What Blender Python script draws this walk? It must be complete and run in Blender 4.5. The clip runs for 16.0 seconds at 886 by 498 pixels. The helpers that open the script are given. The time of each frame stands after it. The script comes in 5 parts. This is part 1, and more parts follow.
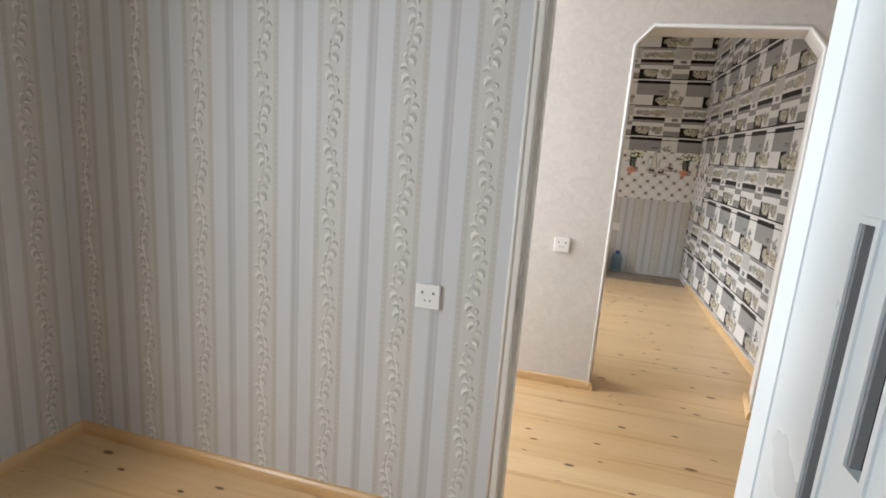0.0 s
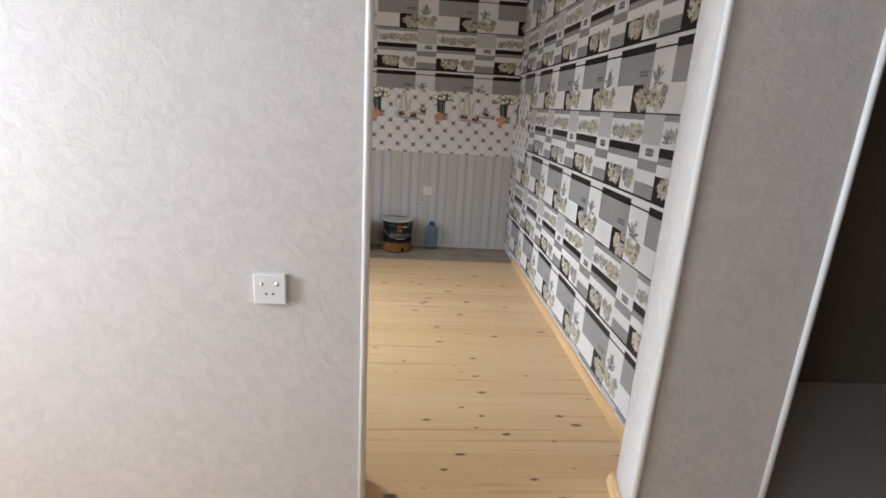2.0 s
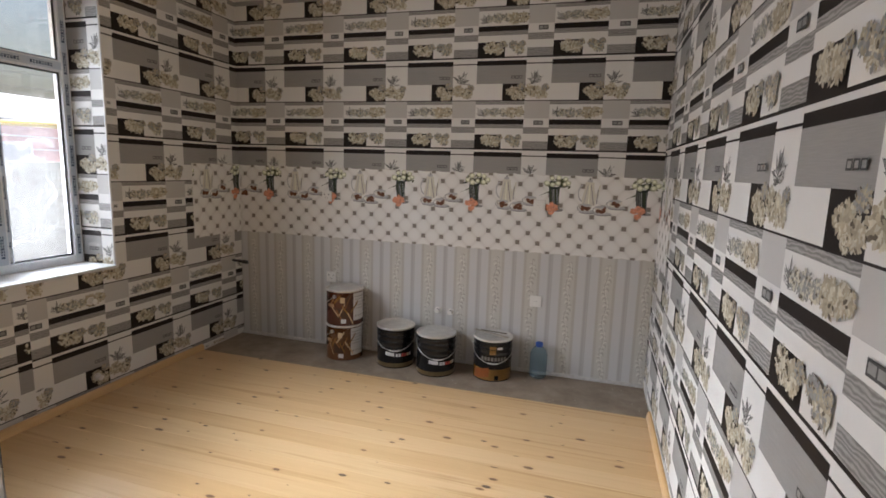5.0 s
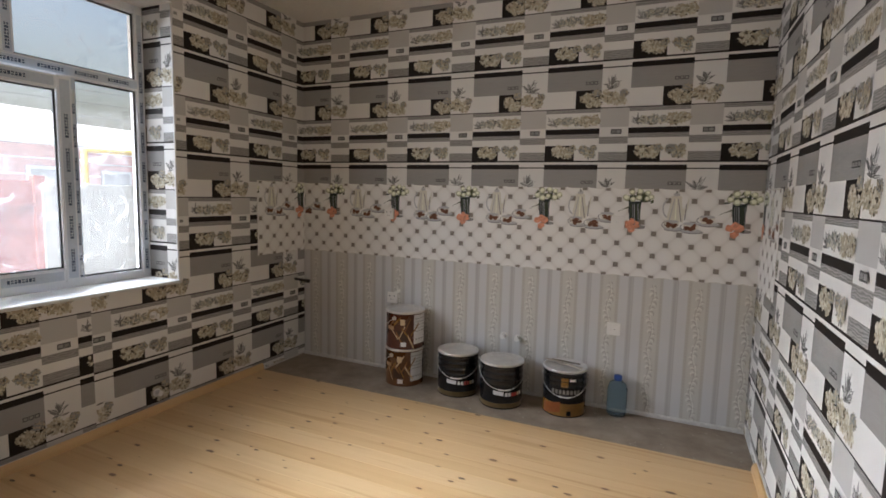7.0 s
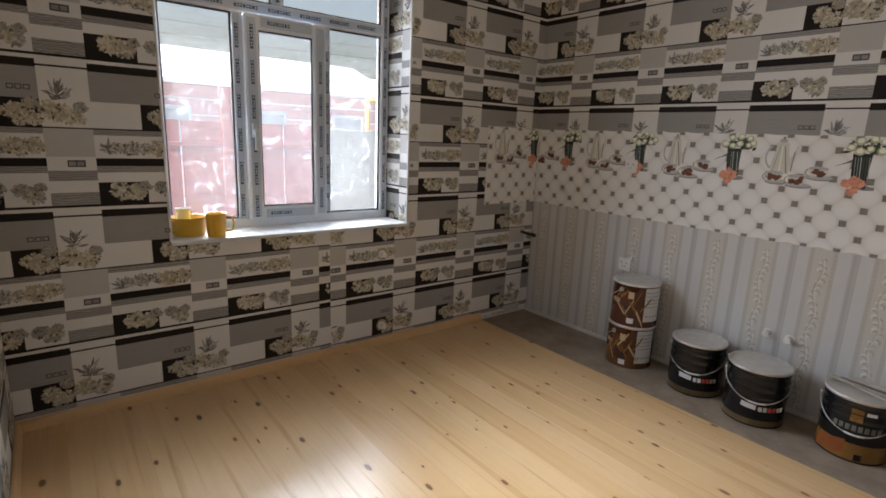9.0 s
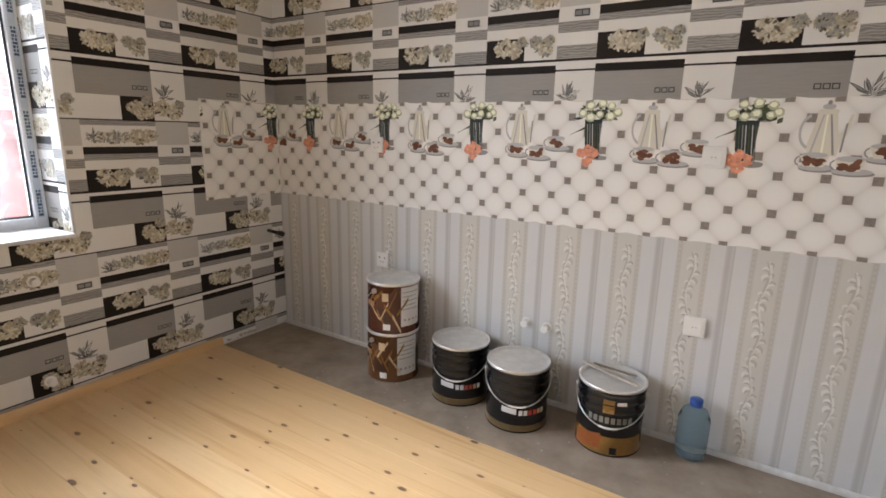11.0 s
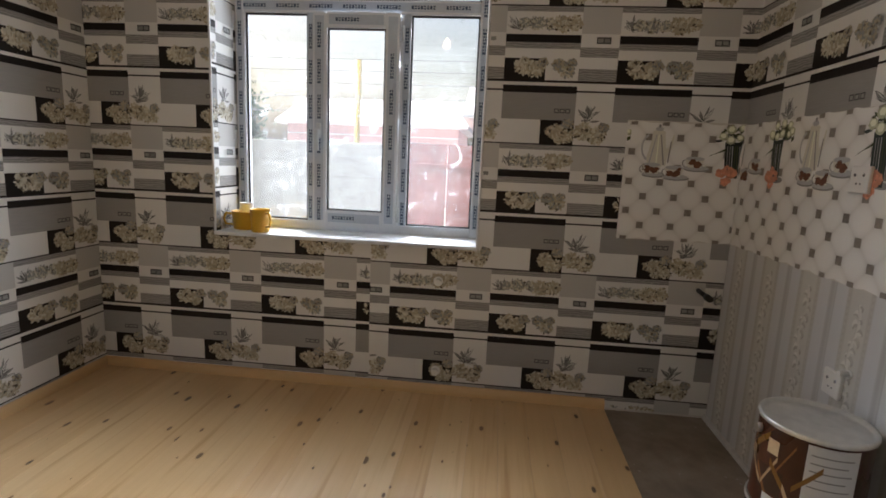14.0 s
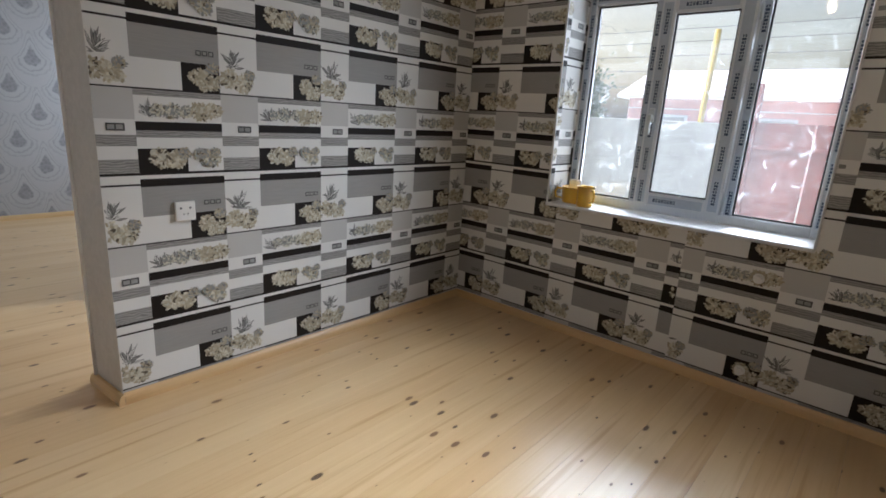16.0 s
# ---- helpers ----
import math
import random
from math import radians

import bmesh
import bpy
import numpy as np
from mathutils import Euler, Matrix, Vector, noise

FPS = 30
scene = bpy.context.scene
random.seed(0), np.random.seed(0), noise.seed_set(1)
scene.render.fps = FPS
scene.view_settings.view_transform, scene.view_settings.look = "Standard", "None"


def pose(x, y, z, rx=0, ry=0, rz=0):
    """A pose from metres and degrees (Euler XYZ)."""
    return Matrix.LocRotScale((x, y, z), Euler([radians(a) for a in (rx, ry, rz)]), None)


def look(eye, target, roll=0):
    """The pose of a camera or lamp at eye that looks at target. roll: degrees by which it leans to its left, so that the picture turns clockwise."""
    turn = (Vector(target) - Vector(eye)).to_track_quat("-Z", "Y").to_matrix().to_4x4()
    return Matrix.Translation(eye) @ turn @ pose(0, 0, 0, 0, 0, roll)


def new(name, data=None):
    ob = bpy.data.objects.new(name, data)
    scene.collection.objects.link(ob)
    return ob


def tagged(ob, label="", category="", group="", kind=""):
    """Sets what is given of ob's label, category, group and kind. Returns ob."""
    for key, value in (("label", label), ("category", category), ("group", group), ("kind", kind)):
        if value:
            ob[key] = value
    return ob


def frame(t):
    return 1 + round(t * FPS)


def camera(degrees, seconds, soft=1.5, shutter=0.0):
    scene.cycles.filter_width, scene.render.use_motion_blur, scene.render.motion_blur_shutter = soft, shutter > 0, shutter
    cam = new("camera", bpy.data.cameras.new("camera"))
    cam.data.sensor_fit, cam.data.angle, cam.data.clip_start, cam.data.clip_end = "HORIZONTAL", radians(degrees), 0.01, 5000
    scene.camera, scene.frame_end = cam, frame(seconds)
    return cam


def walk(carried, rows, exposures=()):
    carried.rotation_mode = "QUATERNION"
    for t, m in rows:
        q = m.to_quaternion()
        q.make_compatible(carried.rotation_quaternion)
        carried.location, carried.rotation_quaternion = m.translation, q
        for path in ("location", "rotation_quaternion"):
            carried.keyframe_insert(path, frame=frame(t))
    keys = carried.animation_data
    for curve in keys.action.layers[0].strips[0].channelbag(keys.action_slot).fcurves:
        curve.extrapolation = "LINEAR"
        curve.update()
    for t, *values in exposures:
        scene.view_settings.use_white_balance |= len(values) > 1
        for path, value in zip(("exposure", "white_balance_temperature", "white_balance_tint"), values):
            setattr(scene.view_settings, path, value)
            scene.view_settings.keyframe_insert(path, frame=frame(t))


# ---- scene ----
cam = camera(81.9, 16.0, soft=1.7)
PATH = [
    (0, (0.107, 0.947, 1.358), (-0.387, 2.844, 0.962), 4.2),
    (0.5, (0.205, 1.376, 1.375), (-0.088, 3.318, 0.997), 4.7),
    (1, (0.224, 1.784, 1.331), (0.111, 3.745, 0.95), 4.5),
    (1.5, (0.279, 2.193, 1.341), (0.309, 4.146, 0.911), 4.3),
    (2, (0.396, 2.607, 1.349), (0.536, 4.527, 0.807), 3.5),
    (2.5, (0.477, 2.986, 1.299), (0.641, 4.841, 0.569), 3.0),
    (3, (0.632, 3.287, 1.247), (0.728, 5.076, 0.357), 2.9),
    (3.5, (0.789, 3.507, 1.262), (0.722, 5.29, 0.357), 1.6),
    (4, (0.81, 3.694, 1.342), (0.581, 5.528, 0.577), 1.4),
    (4.5, (0.868, 3.767, 1.431), (0.455, 5.648, 0.89), 1.7),
    (5, (0.935, 3.775, 1.497), (0.381, 5.671, 1.185), 1.8),
    (5.2, (0.946, 3.767, 1.516), (0.354, 5.664, 1.294), 1.9),
    (7.3, (0.832, 4.09, 1.385), (-0.076, 5.857, 1.157), 1.4),
    (7.5, (0.797, 4.154, 1.376), (-0.222, 5.852, 1.093), 1.8),
    (8, (0.807, 4.305, 1.387), (-0.498, 5.773, 1.009), 2.2),
    (8.5, (0.822, 4.394, 1.393), (-0.692, 5.628, 0.965), 2.4),
    (9, (0.804, 4.397, 1.392), (-0.73, 5.605, 0.96), 2.4),
    (9.5, (0.86, 4.522, 1.38), (-0.461, 5.96, 0.95), 1.8),
    (10, (0.837, 4.735, 1.333), (-0.255, 6.354, 0.904), 1.4),
    (10.2, (0.798, 4.872, 1.337), (-0.232, 6.527, 0.89), 1.4),
    (12.3, (0.714, 5.672, 1.292), (-0.524, 7.196, 0.914), -0.2),
    (12.5, (0.636, 5.804, 1.298), (-0.773, 7.174, 0.925), 0.7),
    (13, (0.592, 6.014, 1.293), (-1.153, 6.916, 0.917), 2.1),
    (13.5, (0.666, 6.243, 1.296), (-1.286, 6.494, 0.941), 2.2),
    (14, (0.6, 6.366, 1.245), (-1.361, 6.174, 0.905), 2.6),
    (14.5, (0.597, 6.53, 1.251), (-1.296, 6.05, 0.819), 3.9),
    (15, (0.754, 6.626, 1.271), (-1.031, 5.879, 0.761), 3.7),
    (15.5, (0.832, 6.574, 1.281), (-0.808, 5.555, 0.761), 3.4),
    (16, (0.857, 6.513, 1.302), (-0.601, 5.239, 0.801), 3.5),
]
EXPOSURES = [(0.0, 0.9, 6400, 11), (1.0, 0.82, 6500, 12), (1.5, 0.6, 6250, 12), (2.5, 0.87, 5900, 11), (3.5, 0.78, 5950, 13), (4.0, 0.92, 6000, 12), (4.5, 0.95, 6000, 12), (5.0, 0.84, 6200, 14), (7.5, 0.74, 6150, 13), (9.0, 0.66, 6100, 13),
             (10.0, 0.88, 6100, 13), (10.2, 0.98, 6100, 13), (12.3, 2.25, 6150, 14), (12.6, 2.05, 6150, 14), (13.0, 1.2, 6200, 14), (13.4, 0.75, 6250, 14), (14.0, 0.62, 6200, 12), (14.5, 0.6, 6100, 11), (16.0, 0.38, 5850, 10)]
walk(cam, [(t, look(eye, target, roll)) for t, eye, target, roll in PATH], EXPOSURES)

# ---------------------------------------------------------------- world and large lights
world = bpy.data.worlds.new("sky")
scene.world = world
world.use_nodes = True
wn = world.node_tree
wn.nodes.clear()
sky = wn.nodes.new("ShaderNodeTexSky")
sky.sky_type = "NISHITA"
sky.sun_disc = False
sky.sun_elevation = radians(48)
sky.sun_rotation = radians(200)
sky.air_density, sky.dust_density, sky.ozone_density = 1.5, 8.0, 0.8
bg = wn.nodes.new("ShaderNodeBackground")
bg.inputs["Strength"].default_value = 0.15
wo = wn.nodes.new("ShaderNodeOutputWorld")
wn.links.new(sky.outputs[0], bg.inputs[0])
wn.links.new(bg.outputs[0], wo.inputs[0])


def lamp(name, kind, m, power, colour, size=None, size_y=None, angle=None, spread=None):
    data = bpy.data.lights.new(name, kind)
    data.energy, data.color = power, colour
    if size:
        data.shape, data.size, data.size_y = "RECTANGLE", size, size_y or size
    if angle:
        data.angle = radians(angle)
    if spread:
        data.spread = radians(spread)
    ob = new(name, data)
    ob.matrix_world = m
    return ob


# overcast sun, soft
lamp("sun", "SUN", look((0, 0, 10), (-1.6, 4.4, 5.0)), 3.4, (1.0, 0.97, 0.92), angle=14)
# skylight entering by the windows
lamp("window_skylight", "AREA", look((-2.33, 5.58, 1.66), (0.0, 5.58, 1.15)), 13, (0.85, 0.935, 1.0), 1.25, 1.5, spread=140)
# the bright band of sky between the eaves and the houses opposite
for k, (turn, power) in enumerate(((-42, 4.6), (0, 14.5), (42, 2.8))):
    way = Vector((math.cos(radians(turn)), math.sin(radians(turn)), -0.62))
    at = Vector((-2.335 - 0.004 * k, 5.58, 1.60))
    lamp("window_sky_band", "AREA", look(at, at + way), power, (0.88, 0.945, 1.0), 1.2, 1.35, spread=58)
lamp("bedroom_skylight", "AREA", look((-2.05, 0.75, 1.6), (0.0, 1.0, 1.1)), 26, (0.82, 0.92, 1.0), 1.2, 1.3, spread=140)
lamp("hall_skylight", "AREA", look((-2.05, 3.3, 1.55), (0.0, 3.38, 1.2)), 33, (0.88, 0.95, 1.0), 0.8, 1.3, spread=150)


# ---------------------------------------------------------------- materials
MATS = {}


def nodes_of(name, rough=0.6, metal=0.0, spec=0.5):
    mat = bpy.data.materials.new(name)
    mat.use_nodes = True
    nt = mat.node_tree
    b = nt.nodes["Principled BSDF"]
    b.inputs["Roughness"].default_value = rough
    b.inputs["Metallic"].default_value = metal
    b.inputs["Specular IOR Level"].default_value = spec
    return mat, nt, b


def nd(nt, kind, **inputs):
    n = nt.nodes.new(kind)
    for k, v in inputs.items():
        n.inputs[k.replace("_", " ")].default_value = v
    return n


def ramp(nt, stops, interp="LINEAR"):
    r = nt.nodes.new("ShaderNodeValToRGB")
    r.color_ramp.interpolation = interp
    e = r.color_ramp.elements
    while len(e) < len(stops):
        e.new(0.5)
    for el, (p, c) in zip(e, stops):
        el.position = p
        el.color = (*c, 1) if len(c) == 3 else c
    return r


def math2(nt, op, a, b=None, c=None):
    m = nt.nodes.new("ShaderNodeMath")
    m.operation = op
    for i, v in enumerate((a, b, c)):
        if v is None:
            continue
        if isinstance(v, (int, float)):
            m.inputs[i].default_value = v
        else:
            nt.links.new(v, m.inputs[i])
    return m.outputs[0]


def mix(nt, fac, a, b, blend="MIX"):
    m = nt.nodes.new("ShaderNodeMix")
    m.data_type, m.blend_type = "RGBA", blend
    for sock, v in ((m.inputs["Factor"], fac), (m.inputs[6], a), (m.inputs[7], b)):
        if isinstance(v, (int, float)):
            sock.default_value = v
        elif isinstance(v, tuple):
            sock.default_value = (*v, 1)
        else:
            nt.links.new(v, sock)
    return m.outputs[2]


def bump(nt, b, height, strength, dist=0.002):
    n = nd(nt, "ShaderNodeBump", Strength=strength, Distance=dist)
    nt.links.new(height, n.inputs["Height"])
    nt.links.new(n.outputs[0], b.inputs["Normal"])


def mapped(nt, scale=(1, 1, 1), loc=(0, 0, 0), source="Object"):
    tc = nt.nodes.new("ShaderNodeTexCoord")
    mp = nt.nodes.new("ShaderNodeMapping")
    mp.inputs["Scale"].default_value = scale
    mp.inputs["Location"].default_value = loc
    nt.links.new(tc.outputs[source], mp.inputs["Vector"])
    return mp.outputs[0]


def plain(name, colour, rough=0.6, metal=0.0, vary=0.12, grain=60.0, relief=0.05, spec=0.5, stain=2.5):
    """A surface with grain and slow stains around one colour."""
    if name in MATS:
        return MATS[name]
    mat, nt, b = nodes_of(name, rough, metal, spec)
    v = mapped(nt)
    n1 = nd(nt, "ShaderNodeTexNoise", Scale=grain, Detail=3.0)
    n2 = nd(nt, "ShaderNodeTexNoise", Scale=stain, Detail=4.0)
    nt.links.new(v, n1.inputs["Vector"])
    nt.links.new(v, n2.inputs["Vector"])
    s = math2(nt, "ADD", math2(nt, "MULTIPLY", n1.outputs[0], 0.5), math2(nt, "MULTIPLY", n2.outputs[0], 0.5))
    lo = tuple(max(0, c * (1 - vary)) for c in colour)
    hi = tuple(min(1, c * (1 + vary)) for c in colour)
    r = ramp(nt, [(0.3, lo), (0.7, hi)])
    nt.links.new(s, r.inputs[0])
    nt.links.new(r.outputs[0], b.inputs["Base Color"])
    rr = math2(nt, "MULTIPLY_ADD", n2.outputs[0], 0.18, rough - 0.09)
    nt.links.new(rr, b.inputs["Roughness"])
    if relief:
        bump(nt, b, n1.outputs[0], relief)
    MATS[name] = mat
    return mat


def printed(name, colour, kind="flat", vary=0.06):
    """Printed wallpaper ink: faint paper tooth; 'linen' adds fine horizontal lines, 'wavy' darker waves, 'petal' varies by petal."""
    if name in MATS:
        return MATS[name]
    mat, nt, b = nodes_of(name, 0.6, 0.0, 0.2)
    v = mapped(nt)
    n1 = nd(nt, "ShaderNodeTexNoise", Scale=220.0, Detail=2.0)
    n2 = nd(nt, "ShaderNodeTexNoise", Scale=3.0, Detail=3.0)
    nt.links.new(v, n1.inputs["Vector"])
    nt.links.new(v, n2.inputs["Vector"])
    col = mix(nt, n2.outputs[0], tuple(c * (1 - vary) for c in colour), tuple(min(1, c * (1 + vary)) for c in colour))
    if kind in ("linen", "wavy"):
        sep = nt.nodes.new("ShaderNodeSeparateXYZ")
        nt.links.new(v, sep.inputs[0])
        if kind == "linen":
            fine = nd(nt, "ShaderNodeTexNoise", Scale=1.0, Detail=3.0)
            vm = mapped(nt, (14, 14, 420))
            nt.links.new(vm, fine.inputs["Vector"])
            col = mix(nt, math2(nt, "MULTIPLY", fine.outputs[0], 0.55), col, tuple(c * 0.55 for c in colour))
        else:
            wv = nd(nt, "ShaderNodeTexWave", Scale=9.0, Distortion=7.0, Detail=2.0, Detail_Scale=1.5)
            wv.bands_direction = "Z"
            nt.links.new(mapped(nt, (1.5, 1.5, 3.4)), wv.inputs["Vector"])
            col = mix(nt, math2(nt, "MULTIPLY", wv.outputs["Fac"], 0.8), col, tuple(c * 0.45 for c in colour))
    if kind == "petal":
        g = nt.nodes.new("ShaderNodeNewGeometry")
        col = mix(nt, math2(nt, "MULTIPLY", g.outputs["Random Per Island"], 0.75), col, tuple(c * 0.56 for c in colour))
        n3 = nd(nt, "ShaderNodeTexNoise", Scale=75.0, Detail=4.0)
        nt.links.new(v, n3.inputs["Vector"])
        col = mix(nt, math2(nt, "MULTIPLY", math2(nt, "SUBTRACT", n3.outputs[0], 0.3), 0.9), col, tuple(c * 0.42 for c in colour))
    nt.links.new(col, b.inputs["Base Color"])
    bump(nt, b, n1.outputs[0], 0.12, 0.001)
    MATS[name] = mat
    return mat


def wood(name, light, dark, along="x", rough=0.3, knots=True):
    """Varnished pine: long grain, dark streaks, oval knots."""
    if name in MATS:
        return MATS[name]
    mat, nt, b = nodes_of(name, rough, 0.0, 0.5)
    tc = nt.nodes.new("ShaderNodeTexCoord")
    info = nt.nodes.new("ShaderNodeObjectInfo")
    off = nt.nodes.new("ShaderNodeVectorMath")
    off.operation = "MULTIPLY_ADD"
    cr = nt.nodes.new("ShaderNodeCombineXYZ")
    nt.links.new(math2(nt, "MULTIPLY", info.outputs["Random"], 37.0), cr.inputs[0])
    nt.links.new(math2(nt, "MULTIPLY", info.outputs["Random"], 3.0), cr.inputs[2])
    geo = nt.nodes.new("ShaderNodeNewGeometry")
    add = nt.nodes.new("ShaderNodeVectorMath")
    add.operation = "ADD"
    nt.links.new(geo.outputs["Position"], add.inputs[0])
    nt.links.new(cr.outputs[0], add.inputs[1])

    def scaled(sx, sy, sz=1.0):
        mp = nt.nodes.new("ShaderNodeMapping")
        mp.inputs["Scale"].default_value = (sx, sy, sz) if along == "x" else (sy, sx, sz)
        nt.links.new(add.outputs[0], mp.inputs["Vector"])
        return mp.outputs[0]

    # knots: cells stretched along the board
    vor = nd(nt, "ShaderNodeTexVoronoi", Scale=1.0, Randomness=1.0)
    vor.voronoi_dimensions = "2D"
    nt.links.new(scaled(3.2, 7.2, 0.0), vor.inputs["Vector"])
    sepc = nt.nodes.new("ShaderNodeSeparateColor")
    nt.links.new(vor.outputs["Color"], sepc.inputs[0])
    wob = nd(nt, "ShaderNodeTexNoise", Scale=1.0, Detail=2.0)
    nt.links.new(scaled(18, 40), wob.inputs["Vector"])
    d = math2(nt, "ADD", vor.outputs["Distance"], math2(nt, "MULTIPLY", math2(nt, "SUBTRACT", wob.outputs[0], 0.5), 0.05))
    size = math2(nt, "MULTIPLY", math2(nt, "POWER", sepc.outputs[0], 1.4), 0.092)
    mr = nt.nodes.new("ShaderNodeMapRange")
    mr.interpolation_type = "SMOOTHSTEP"
    nt.links.new(d, mr.inputs["Value"])
    nt.links.new(math2(nt, "MULTIPLY", size, 0.7), mr.inputs["From Min"])
    nt.links.new(math2(nt, "ADD", size, 0.012), mr.inputs["From Max"])
    mr.inputs["To Min"].default_value, mr.inputs["To Max"].default_value = 1.0, 0.0
    halo = nt.nodes.new("ShaderNodeMapRange")
    nt.links.new(d, halo.inputs["Value"])
    nt.links.new(size, halo.inputs["From Min"])
    nt.links.new(math2(nt, "ADD", math2(nt, "MULTIPLY", size, 1.7), 0.03), halo.inputs["From Max"])
    halo.inputs["To Min"].default_value, halo.inputs["To Max"].default_value = 1.0, 0.0
    # grain bends round the knots
    grain = nd(nt, "ShaderNodeTexNoise", Scale=1.0, Detail=6.0, Roughness=0.6, Distortion=0.6)
    nt.links.new(scaled(1.1, 34), grain.inputs["Vector"])
    broad = nd(nt, "ShaderNodeTexNoise", Scale=1.0, Detail=2.0)
    nt.links.new(scaled(0.7, 6.0), broad.inputs["Vector"])
    streak = nd(nt, "ShaderNodeTexNoise", Scale=1.0, Detail=3.0, Distortion=0.4)
    nt.links.new(scaled(0.9, 26), streak.inputs["Vector"])
    st = nt.nodes.new("ShaderNodeMapRange")
    nt.links.new(streak.outputs[0], st.inputs["Value"])
    st.inputs["From Min"].default_value, st.inputs["From Max"].default_value = 0.575, 0.72
    base = mix(nt, grain.outputs[0], light, tuple(l * 0.55 + d2 * 0.45 for l, d2 in zip(light, dark)))
    tint = mix(nt, info.outputs["Random"], (1.04, 1.05, 1.06), (0.92, 0.85, 0.76))
    base = mix(nt, 1.0, base, tint, "MULTIPLY")
    base = mix(nt, math2(nt, "MULTIPLY", broad.outputs[0], 0.35), base, tuple(l * 0.6 + d2 * 0.4 for l, d2 in zip(light, dark)))
    base = mix(nt, math2(nt, "MULTIPLY", st.outputs[0], 0.5), base, dark)
    if knots:
        base = mix(nt, math2(nt, "MULTIPLY", halo.outputs[0], 0.16), base, dark)
        base = mix(nt, math2(nt, "MULTIPLY", mr.outputs[0], 0.92), base, mix(nt, sepc.outputs[1], (0.05, 0.024, 0.011), (0.20, 0.085, 0.03)))
    nt.links.new(base, b.inputs["Base Color"])
    sm = nd(nt, "ShaderNodeTexNoise", Scale=5.0, Detail=4.0)
    nt.links.new(geo.outputs["Position"], sm.inputs["Vector"])
    nt.links.new(math2(nt, "MULTIPLY_ADD", sm.outputs[0], 0.10, rough - 0.05), b.inputs["Roughness"])
    b.inputs["Coat Weight"].default_value = 0.45 if knots else 0.2
    b.inputs["Coat Roughness"].default_value = 0.27
    bump(nt, b, grain.outputs[0], 0.06, 0.002)
    MATS[name] = mat
    return mat


def stripes(name="striped_paper"):
    """Vertical satin stripes, period 0.267 m, cream vine band edged by beaded beige lines. UV.x in metres from a vine's centre."""
    if name in MATS:
        return MATS[name]
    mat, nt, b = nodes_of(name, 0.5, 0.0, 0.4)
    uv = nt.nodes.new("ShaderNodeUVMap")
    sep = nt.nodes.new("ShaderNodeSeparateXYZ")
    nt.links.new(uv.outputs[0], sep.inputs[0])
    f = math2(nt, "FRACT", math2(nt, "ADD", math2(nt, "DIVIDE", sep.outputs[0], 0.267), 0.5))
    cream, beige, pale, grey, mid = (0.60, 0.575, 0.53), (0.485, 0.455, 0.41), (0.63, 0.622, 0.622), (0.46, 0.445, 0.44), (0.535, 0.52, 0.51)
    r = ramp(nt, [(0.0, grey), (0.03, mid), (0.055, grey), (0.07, pale), (0.26, pale), (0.29, beige), (0.32, beige), (0.36, cream), (0.64, cream),
                  (0.68, beige), (0.71, beige), (0.74, pale), (0.925, pale), (0.945, mid), (0.97, grey), (1.0, grey)])
    nt.links.new(f, r.inputs[0])
    # fine ribbed texture of the satin and slow variation
    v = mapped(nt)
    rib = nd(nt, "ShaderNodeTexNoise", Scale=1.0, Detail=2.0)
    nt.links.new(mapped(nt, (900, 900, 8)), rib.inputs["Vector"])
    slow = nd(nt, "ShaderNodeTexNoise", Scale=2.0, Detail=3.0)
    nt.links.new(v, slow.inputs["Vector"])
    # pearl beads on the beige lines
    bead = math2(nt, "PINGPONG", math2(nt, "DIVIDE", sep.outputs[1], 0.011), 1.0)
    g = math2(nt, "ABSOLUTE", math2(nt, "SUBTRACT", math2(nt, "ABSOLUTE", math2(nt, "SUBTRACT", f, 0.5)), 0.195))
    on = math2(nt, "MULTIPLY", math2(nt, "LESS_THAN", g, 0.012), math2(nt, "GREATER_THAN", bead, 0.45))
    col = mix(nt, math2(nt, "MULTIPLY", on, 0.3), r.outputs[0], (0.7, 0.67, 0.6))
    col = mix(nt, math2(nt, "MULTIPLY", rib.outputs[0], 0.22), col, (0.36, 0.35, 0.35))
    col = mix(nt, math2(nt, "MULTIPLY", slow.outputs[0], 0.12), col, (0.42, 0.4, 0.38))
    nt.links.new(col, b.inputs["Base Color"])
    bump(nt, b, math2(nt, "ADD", rib.outputs[0], math2(nt, "MULTIPLY", on, 1.2)), 0.2, 0.001)
    MATS[name] = mat
    return mat


